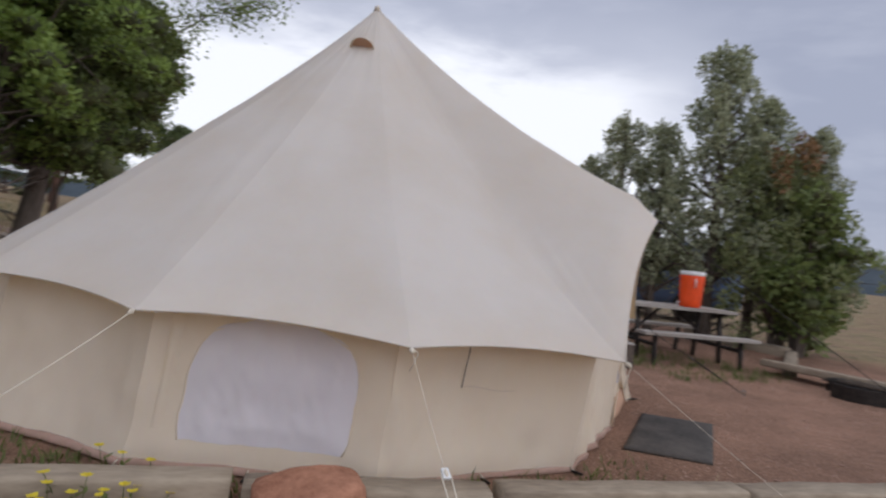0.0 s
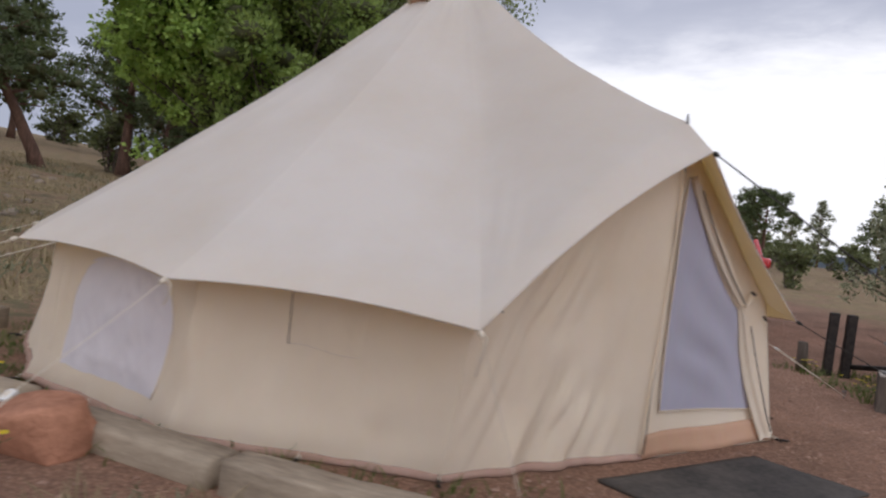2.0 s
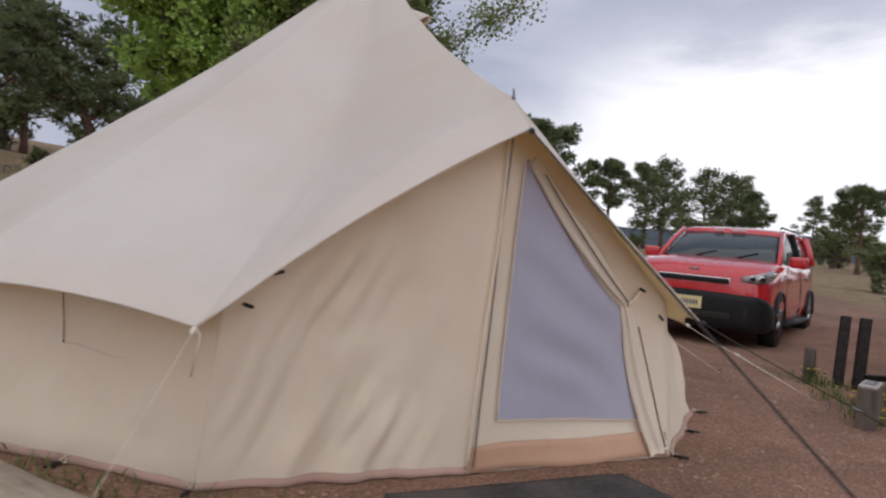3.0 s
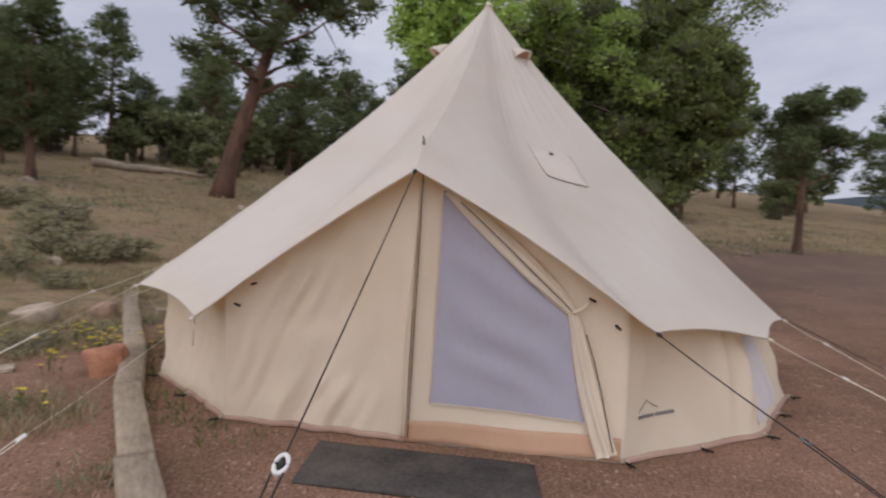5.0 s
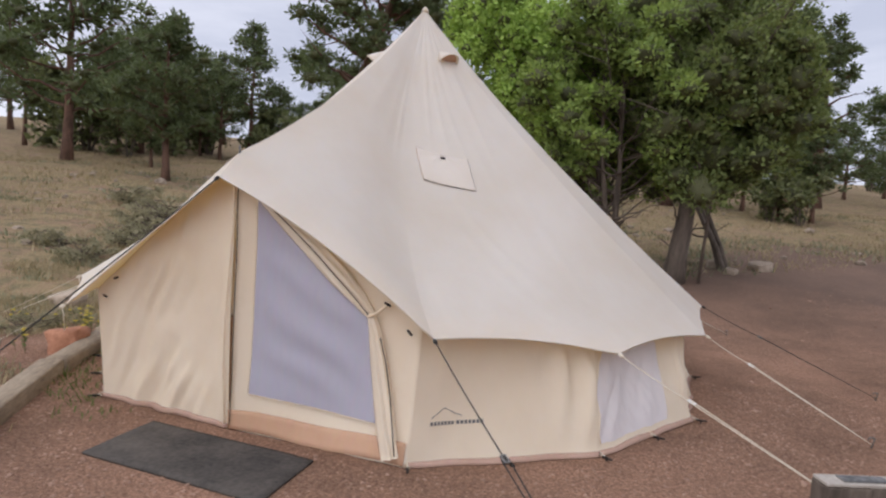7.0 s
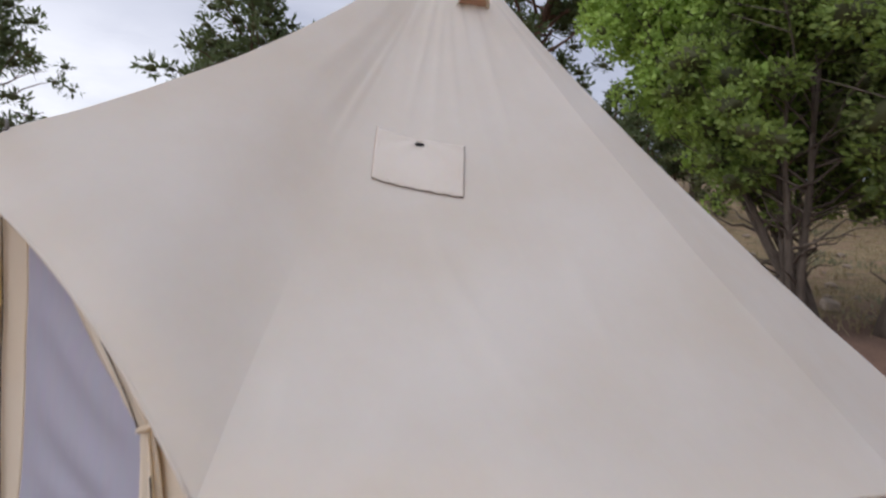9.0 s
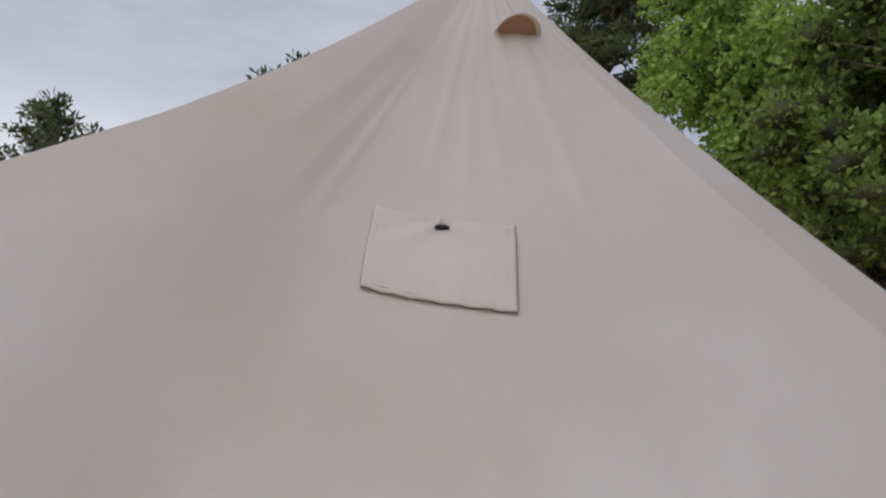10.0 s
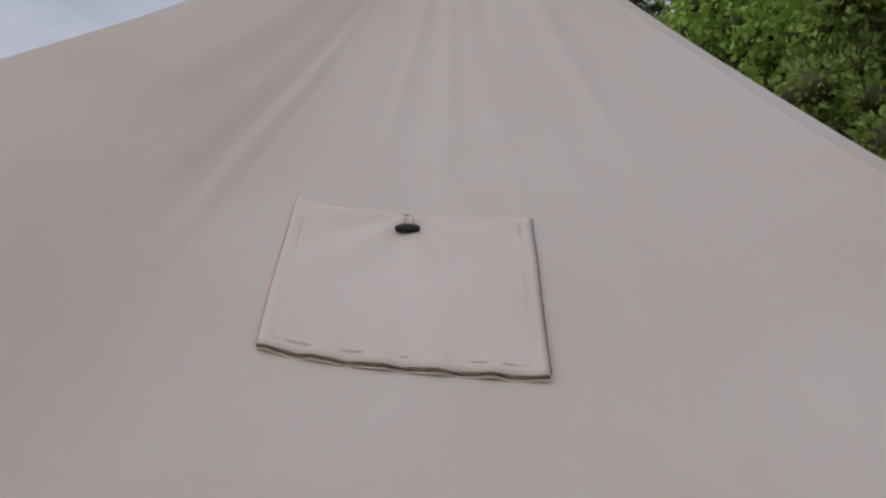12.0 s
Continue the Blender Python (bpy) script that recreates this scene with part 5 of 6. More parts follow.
rg = random.Random(9)
on_slope = lambda x, y: (-0.8 * x + 0.55 * y > 2.7 or -0.22 * x + 0.9 * y > 11.5) and math.hypot(x, y) > 3.3 and math.hypot(x, y) < 34
near_w = lambda x, y: (x < -1.2 - 0.75 * (y + 2.6)) and math.hypot(x, y) > 2.75 and noise.noise(Vector((x * 0.9, y * 0.9, 0))) > -0.12
blades("dry_grass", scatter(rg, 5200, lambda x, y: on_slope(x, y) and noise.noise(Vector((x * 0.5, y * 0.5, 4))) > -0.2, (-24, 14, 1, 26)), GRASS, "dry straw-coloured grass on the slope", 1, 9, (0.04, 0.14), 0.008, 0.16)
blades("dry_grass", scatter(rg, 2400, near_w, (-6.5, -1.0, -3.2, 3.5)), GRASS, "dry grass beside the timbers", 2, 10, (0.025, 0.085), 0.003, 0.06)
blades("green_weeds", scatter(rg, 520, lambda x, y: near_w(x, y) and noise.noise(Vector((x * 1.3, y * 1.3, 7))) > 0.02, (-6.5, -1.0, -3.2, 3.5)), SAGE, "low grey-green weeds beside the timbers", 3, 14, (0.015, 0.055), 0.006, 0.07)
blades("grey_scrub", scatter(rg, 500, lambda x, y: on_slope(x, y) and noise.noise(Vector((x * 0.35, y * 0.35, 9))) > 0.15, (-20, 10, 1, 24)), SAGE, "low grey-green scrub on the slope", 4, 22, (0.03, 0.12), 0.012, 0.2)
blades("green_weeds", scatter(rg, 150, lambda x, y: abs((x - 3.9) * 0.55 + (y + 1.7) * 0.85) < 1.4 and abs((x - 4.3) * 0.85 - (y + 1.6) * 0.55) < 0.9, (2.6, 6.6, -3.4, 0.6)), WEED, "green weeds round the picnic table", 5, 9, (0.03, 0.11), 0.005, 0.06)
blades("grass_fringe", scatter(rg, 160, lambda x, y: 2.42 < math.hypot(x, y) < 2.75 and x < -0.7 and y < 1.2, (-3, 0, -2.6, 1.2)), WEED, "thin weeds along the tent's foot", 6, 6, (0.02, 0.06), 0.004, 0.04)


def flower_clump(x, y, s, seed):
    rng = np.random.default_rng(seed)
    root = thing("flower_clump", "clump of small yellow wildflowers in green weeds", "flowers", group="yellow wildflowers")
    verts, faces, sv, sf = [], [], [], []
    for k in range(int(9 * s)):
        a, r = rng.uniform(0, 6.28), abs(rng.normal()) * 0.12 * s
        bx, by, h = r * math.cos(a), r * math.sin(a), rng.uniform(0.06, 0.16)
        tx, ty = bx * 1.25, by * 1.25
        v, f = tube_data([(bx, by, -0.01), (tx, ty, h)], [0.0022, 0.0015], 4, False)
        o = len(sv)
        sv += v
        sf += [tuple(i + o for i in q) for q in f]
        for _ in range(5):
            la, ll = rng.uniform(0, 6.28), rng.uniform(0.02, 0.05)
            z0 = h * rng.uniform(0.1, 0.8)
            p = Vector((lerp(bx, tx, z0 / h), lerp(by, ty, z0 / h), z0))
            d = Vector((math.cos(la), math.sin(la), 0.5)) * ll
            e = Vector((-math.sin(la), math.cos(la), 0)) * ll * 0.25
            o = len(sv)
            sv += [p, p + d * 0.5 + e, p + d, p + d * 0.5 - e]
            sf.append((o, o + 1, o + 2, o + 3))
        for j in range(7):
            t = 6.283 * j / 7 + rng.uniform(-0.2, 0.2)
            R = rng.uniform(0.016, 0.026)
            c = Vector((tx, ty, h))
            d = Vector((math.cos(t), math.sin(t), 0.35)) * R
            e = Vector((-math.sin(t), math.cos(t), 0)) * R * 0.45
            o = len(verts)
            verts += [c, c + d * 0.6 + e, c + d, c + d * 0.6 - e]
            faces.append((o, o + 1, o + 2, o + 3))
    mesh_object("foliage", sv, sf, WEED, root, smooth=False)
    mesh_object("blossoms", verts, faces, YELLOW, root, smooth=False)
    root.matrix_world = pose(x, y, ground_z(x, y), 0, 0, seed * 40)
    return root


for k, (x, y, s) in enumerate(((-2.82, -1.1, 1.3), (-2.95, -0.93, 1.2), (-2.6, -0.92, 0.9), (-2.64, -1.75, 0.7), (-3.3, -0.75, 1.0), (-3.2, 0.9, 0.8), (-3.0, 0.5, 0.7), (-2.1, -2.5, 0.7), (-3.6, -1.2, 0.9),
                               (3.5, -1.5, 1.0), (3.75, -1.3, 1.0), (3.25, -1.75, 0.9), (4.2, -0.5, 1.0))):
    flower_clump(x, y, s, k + 1)


def stones_stuff(name, n, box, keep, size, seed, material, label):
    """Small loose stones, joined."""
    rng = np.random.default_rng(seed)
    b = bmesh.new()
    bmesh.ops.create_icosphere(b, subdivisions=1, radius=1.0)
    base = np.array([v.co[:] for v in b.verts])
    tri = [[v.index for v in f.verts] for f in b.faces]
    b.free()
    verts, faces = [], []
    k = 0
    while k < n:
        x, y = rng.uniform(box[0], box[1]), rng.uniform(box[2], box[3])
        if not keep(x, y):
            continue
        s = size[0] + (size[1] - size[0]) * rng.uniform() ** 3
        sc = s * np.array((rng.uniform(0.7, 1.3), rng.uniform(0.7, 1.3), rng.uniform(0.4, 0.75)))
        a = rng.uniform(0, 6.28)
        R = np.array(((math.cos(a), -math.sin(a), 0), (math.sin(a), math.cos(a), 0), (0, 0, 1)))
        p = (base * (1 + 0.25 * rng.normal(size=(len(base), 1)) * 0.5) * sc) @ R.T + np.array((x, y, ground_z(x, y) + sc[2] * 0.35))
        o = len(verts)
        verts += p.tolist()
        faces += [tuple(i + o for i in t) for t in tri]
        k += 1
    return tagged(mesh_object(name, verts, faces, material, smooth=False), label, "gravel", kind="stuff")


off_tent = lambda x, y: math.hypot(x, y) > 2.5 or (y < -2.2 and math.hypot(x, y) > 2.3)
stones_stuff("gravel", 9500, (-1.6, 4.2, -4.4, 0.8), lambda x, y: off_tent(x, y), (0.003, 0.013), 1, PEBBLE, "loose reddish gravel round the tent")
stones_stuff("gravel", 2600, (-5.0, -1.0, -3.6, 2.2), lambda x, y: off_tent(x, y) and math.hypot(x, y) > 2.7, (0.003, 0.016), 2, PEBBLE, "loose reddish gravel beside the timbers")
stones_stuff("gravel", 1500, (2.4, 10, -3.5, 8), lambda x, y: off_tent(x, y), (0.006, 0.025), 3, PEBBLE, "loose gravel on the drive")
stones_stuff("field_stones", 420, (-18, 6, 1, 22), on_slope, (0.02, 0.15), 4, GREY_ROCK, "scattered small stones in the dry grass")


def rock(name, label, x, y, sx, sy, sz, seed, material, turn=0.0, group="", lift=0.3):
    b = bmesh.new()
    bmesh.ops.create_cube(b, size=1.4)
    bmesh.ops.subdivide_edges(b, edges=b.edges[:], cuts=7, use_grid_fill=True)
    for v in b.verts:
        c = v.co.copy()
        r = c.normalized() * 0.85
        v.co = c.lerp(r, 0.38)
        v.co += 0.2 * noise.noise_vector(c * 1.1 + Vector((seed * 3.1, 0, 0))) + 0.05 * noise.noise_vector(c * 3.5 + Vector((seed, 0, 0))) + 0.02 * noise.noise_vector(c * 9)
        v.co = Vector((v.co.x * sx / 1.5, v.co.y * sy / 1.5, v.co.z * sz / 1.5))
    ob = part(name, b, material, smooth=True)
    ob.matrix_world = pose(x, y, ground_z(x, y) + sz * lift, 9, -8, turn)
    return tagged(ob, label, "rock", group)


rock("red_boulder", "red sandstone boulder beside the timber edging", -2.36, -1.53, 0.42, 0.27, 0.24, 1, RED_ROCK, -52, lift=0.22)
rock("flat_stone", "flat brownish stone half sunk in the soil", -2.3, -2.8, 0.34, 0.25, 0.10, 2, BROWN_ROCK, 20)
rock("pale_stone", "pale stone lying in the grass", -4.2, -0.35, 0.36, 0.28, 0.2, 3, GREY_ROCK, 0, "stones in the grass")
rock("pale_stone", "small pale stone lying in the weeds", -2.93, -1.83, 0.135, 0.1, 0.05, 4, GREY_ROCK, 40, "stones in the grass")
rock("pale_stone", "brownish stone lying in the weeds", -3.85, 0.15, 0.22, 0.2, 0.19, 6, BROWN_ROCK, 10, "stones in the grass")
for k, (x, y, s) in enumerate(((1.9, 8.9, 0.36), (2.7, 9.2, 0.4), (2.2, 8.2, 0.26), (0.4, 7.9, 0.3), (-8.2, 10.1, 0.3), (13.0, 21.7, 0.6), (12.3, 21.2, 0.5), (14.0, 22.2, 0.7))):
    rock("field_stone", "rounded weathered stone in the dry grass", x, y, s, s * 0.8, s * 0.55, 10 + k, GREY_ROCK, 37 * k, "stones in the grass")


# ---- timbers, mat, fallen log ----
def timber(a, b, w, h, seed, label, top=None, round_off=0.17):
    a, b = Vector((*a, 0)), Vector((*b, 0))
    L = (b - a).length
    bm = bmesh.new()
    bmesh.ops.create_cube(bm, size=1.0)
    bmesh.ops.subdivide_edges(bm, edges=[e for e in bm.edges if abs((e.verts[0].co - e.verts[1].co).x) > 0.5], cuts=24)
    for v in bm.verts:
        v.co = Vector((v.co.x * L, v.co.y * w, v.co.z * h))
    bmesh.ops.bevel(bm, geom=[e for e in bm.edges if abs((e.verts[0].co - e.verts[1].co).normalized().x) > 0.9], offset=min(w, h) * round_off, segments=3, affect="EDGES", profile=0.5)
    for v in bm.verts:
        q = v.co + Vector((seed * 7.0, 0, 0))
        v.co += Vector((0, 0.007, 0.006)) * noise.noise(q * 2.3) + 0.004 * noise.noise_vector(q * 11)
    ob = part("edging_timber", bm, TIMBER, smooth=True)
    mid = (a + b) / 2
    ob.matrix_world = Matrix.Translation((mid.x, mid.y, (ground_z(mid.x, mid.y) if top is None else 0) + (h * 0.5 - 0.04 if top is None else top - h / 2))) @ Matrix.Rotation(math.atan2((b - a).y, (b - a).x), 4, "Z")
    return tagged(ob, label, "timber", "landscape timbers")


timber((-4.75, 1.6), (-2.42, -1.18), 0.16, 0.16, 1, "round weathered grey edging timber beside the tent", 0.12)
timber((-2.39, -1.22), (-1.78, -2.02), 0.17, 0.16, 2, "round weathered grey edging timber beside the tent", 0.10)
timber((-1.76, -2.06), (-0.95, -2.98), 0.155, 0.15, 3, "squared weathered grey edging timber with worn ends", 0.11, 0.09)
timber((-0.94, -3.0), (-0.22, -3.81), 0.165, 0.15, 7, "squared weathered grey edging timber with worn ends", 0.105, 0.09)
timber((-3.3, 0.22), (-2.68, 0.9), 0.12, 0.2, 4, "dark weathered timber behind the tent", 0.14)
timber((4.5, -3.45), (6.4, -3.55), 0.16, 0.18, 5, "dark timber edging below the cedars")
timber((6.45, -3.5), (7.6, -2.0), 0.16, 0.18, 6, "dark timber edging below the cedars")


def fallen_log():
    root = thing("fallen_log", "bleached fallen log on the slope", "log")
    x0, y0, x1, y1 = -18.05, 15.7, -14.3, 17.5
    pts, rad = [], []
    for i in range(14):
        t = i / 13
        x, y = lerp(x0, x1, t), lerp(y0, y1, t)
        pts.append((x, y, ground_z(x, y) + 0.22 - 0.12 * t + 0.05 * noise.noise(Vector((t * 5, 0, 0)))))
        rad.append(0.19 - 0.12 * t + 0.03 * noise.noise(Vector((t * 7, 3, 0))))
    tube("trunk", pts, rad, GREY_ROCK, root, sides=10)
    tube("branch_stub", [pts[4], Vector(pts[4]) + Vector((0.2, -0.3, 0.5))], [0.07, 0.03], GREY_ROCK, root)


fallen_log()


def door_mat():
    c = [Vector((*p, 0)) for p in ((-0.36, -2.34), (-0.27, -2.84), (0.84, -2.78), (0.745, -2.285))]
    verts, faces = [], []
    nu, nv = 26, 14
    for layer in (0.012, 0.0):
        for j in range(nv + 1):
            for i in range(nu + 1):
                p = c[0].lerp(c[3], i / nu).lerp(c[1].lerp(c[2], i / nu), j / nv)
                rim = min(i, nu - i, j, nv - j)
                z = 0.012 + (0.006 if rim >= 1 else 0.002) + 0.006 * noise.noise(p * 3)
                verts.append((p.x, p.y, z if layer else 0.0))
    m = (nu + 1) * (nv + 1)
    for j in range(nv):
        for i in range(nu):
            a = j * (nu + 1) + i
            faces.append((a, a + nu + 1, a + nu + 2, a + 1))
            faces.append((m + a, m + a + 1, m + a + nu + 2, m + a + nu + 1))
    edge = [i for i in range(nu + 1)] + [(j + 1) * (nu + 1) + nu for j in range(nv)] + [nv * (nu + 1) + nu - 1 - i for i in range(nu)] + [(nv - 1 - j) * (nu + 1) for j in range(nv - 1)]
    for a, b in zip(edge, edge[1:] + edge[:1]):
        faces.append((a, b, m + b, m + a))
    ob = mesh_object("door_mat", verts, faces, RUBBER)
    tagged(ob, "dusty black rubber mat before the tent door", "mat")


door_mat()


# ---- picnic table, cooler, fire ring ----
def picnic_table():
    root = thing("picnic_table", "picnic table with grey plank top and black steel legs", "picnic table")
    for k in range(3):
        part("tabletop_plank", box_bm(1.5, 0.24, 0.04, Matrix.Translation((0, -0.25 + 0.25 * k, 0.74)), 0.005), PLANK, root)
    for s in (-1, 1):
        part("bench_plank", box_bm(1.55, 0.25, 0.04, Matrix.Translation((0, s * 0.70, 0.44)), 0.005), PLANK, root)
    for e in (-0.58, 0.58):
        for s in (-1, 1):
            tube("leg", [(e, s * 0.22, 0.72), (e, s * 0.27, 0.4), (e, s * 0.30, 0.0)], 0.032, DARK_STEEL, root)
            tube("bench_leg", [(e, s * 0.70, 0.42), (e, s * 0.72, 0.2), (e, s * 0.74, 0.0)], 0.03, DARK_STEEL, root)
        tube("cross_bar", [(e, -0.72, 0.30), (e, 0.72, 0.30)], 0.024, DARK_STEEL, root)
        tube("top_bar", [(e, -0.36, 0.705), (e, 0.36, 0.705)], 0.02, DARK_STEEL, root)
        tube("brace", [(e, 0.0, 0.31), (e * 0.25, 0.0, 0.71)], 0.02, DARK_STEEL, root)
    root.matrix_world = pose(4.60, -2.0, ground_z(4.64, -2.02) - 0.07, 0, 0, -53)
    return root


picnic_table()


def cooler(x, y, z):
    root = thing("drink_cooler", "bright orange drink cooler with a white lid on the table", "cooler")
    tube("body", [(0, 0, 0), (0, 0, 0.01), (0, 0, 0.1), (0, 0, 0.34), (0, 0, 0.40), (0, 0, 0.415)], [0.14, 0.152, 0.158, 0.178, 0.18, 0.178], ORANGE, root, sides=32)
    lid = tube("lid", [(0, 0, 0.412), (0, 0, 0.42), (0, 0, 0.455), (0, 0, 0.465), (0, 0, 0.46)], [0.18, 0.186, 0.184, 0.168, 0.05], WHITE_PL, root, "white lid", sides=32)
    tube("handle", [(-0.187, 0, 0.37), (-0.205, 0, 0.33), (-0.2, 0, 0.26)], 0.012, WHITE_PL, root)
    tube("handle", [(0.187, 0, 0.37), (0.205, 0, 0.33), (0.2, 0, 0.26)], 0.012, WHITE_PL, root)
    part("badge", box_bm(0.05, 0.006, 0.04, pose(-0.13, -0.125, 0.37, 0, 0, -46), 0.002), WHITE_PL, root)
    tube("spout", [(0, -0.155, 0.05), (0, -0.19, 0.05), (0, -0.195, 0.025)], 0.012, WHITE_PL, root)
    root.matrix_world = pose(x, y, z, 0, 0, 200) @ Matrix.Diagonal((0.86, 0.86, 1.0, 1.0))


cooler(4.56, -2.24, ground_z(4.64, -2.02) + 0.69)


def fire_ring():
    root = thing("fire_ring", "low black steel fire ring with a grate", "fire pit")
    n = 28
    verts, faces = [], []
    for k in range(n + 1):
        a = radians(-30 + 300 * k / n)
        for r, z in ((0.40, 0.0), (0.40, 0.24), (0.385, 0.245), (0.385, 0.0)):
            verts.append((r * math.cos(a), r * math.sin(a), z))
    for k in range(n):
        for j in range(4):
            j2 = (j + 1) % 4
            faces.append((k * 4 + j, (k + 1) * 4 + j, (k + 1) * 4 + j2, k * 4 + j2))
    mesh_object("ring", verts, faces, DARK_STEEL, root, smooth=False)
    for k in range(9):
        tube("grate_bar", [(-0.34, -0.28 + 0.07 * k, 0.26), (0.34, -0.28 + 0.07 * k, 0.26)], 0.007, DARK_STEEL, root, sides=6)
    tube("grate_frame", [(-0.34, -0.3, 0.255), (0.34, -0.3, 0.255), (0.34, 0.3, 0.255), (-0.34, 0.3, 0.255), (-0.34, -0.3, 0.255)], 0.01, DARK_STEEL, root, sides=6)
    root.matrix_world = pose(3.62, -4.12, 0.0, 0, 0, 150) @ Matrix.Diagonal((1.0, 1.0, 0.62, 1.0))
    slab = part("stone_slab", box_bm(1.7, 0.42, 0.09, Matrix(), 0.02, wobble=0.03), TIMBER)
    slab.matrix_world = pose(4.12, -3.95, 0.14, 3, 0, 61)
    tagged(slab, "rough brown stone slab behind the fire ring", "stone")


fire_ring()


def short_post(x, y, h, r, seed):
    pts = [(0, 0, -0.08), (0.004, 0, h * 0.5), (0.01, 0.004, h - 0.012), (0.01, 0.004, h)]
    ob = tube("short_post", pts, [r * 1.05, r, r * 0.96, r * 0.8], BARK_GREY, sides=9)
    for v in ob.data.vertices:
        v.co += 0.006 * noise.noise_vector(v.co * 14 + Vector((seed, 0, 0)))
    ob.matrix_world = pose(x, y, ground_z(x, y), 0, 0, seed * 50)
    tagged(ob, "short dark weathered wooden post in the weeds", "post", "site posts")


short_post(4.24, -0.41, 0.30, 0.05, 1)


def sleeper_post(x, y):
    """A short thick plank on end, with a pale worn top let in with a grey plate."""
    root = thing("sleeper_post", "short upright plank with a pale worn top and grey plate", "post")
    part("plank", box_bm(0.34, 0.11, 0.36, pose(0, 0, 0.09), 0.012, wobble=0.006), BARK_GREY, root)
    part("worn_top", box_bm(0.33, 0.105, 0.014, pose(0, 0, 0.275), 0.005), CONCRETE, root, "pale worn top")
    part("plate", box_bm(0.20, 0.065, 0.006, pose(0.02, 0, 0.284), 0.002), STEEL, root, "grey metal plate")
    root.matrix_world = pose(x, y, ground_z(x, y), 0, 0, 28)


sleeper_post(3.14, -1.72)


def twin_post():
    root = thing("twin_post_stand", "two dark square wooden posts side by side in weeds", "post")
    for k, (x, y) in enumerate(((-0.075, 0.0), (0.075, -0.02))):
        part("post", box_bm(0.085, 0.085, 0.68, pose(x, y, 0.29, 0, 1.5, 8 * k), 0.012, wobble=0.006), DARK_STEEL, root)
    tube("rail", [(0.12, -0.05, 0.12), (0.5, -0.35, 0.2), (0.9, -0.7, 0.3)], 0.028, DARK_STEEL, root, sides=7)
    root.matrix_world = pose(4.42, -0.66, ground_z(4.4, -0.65), 0, 0, -50)


twin_post()


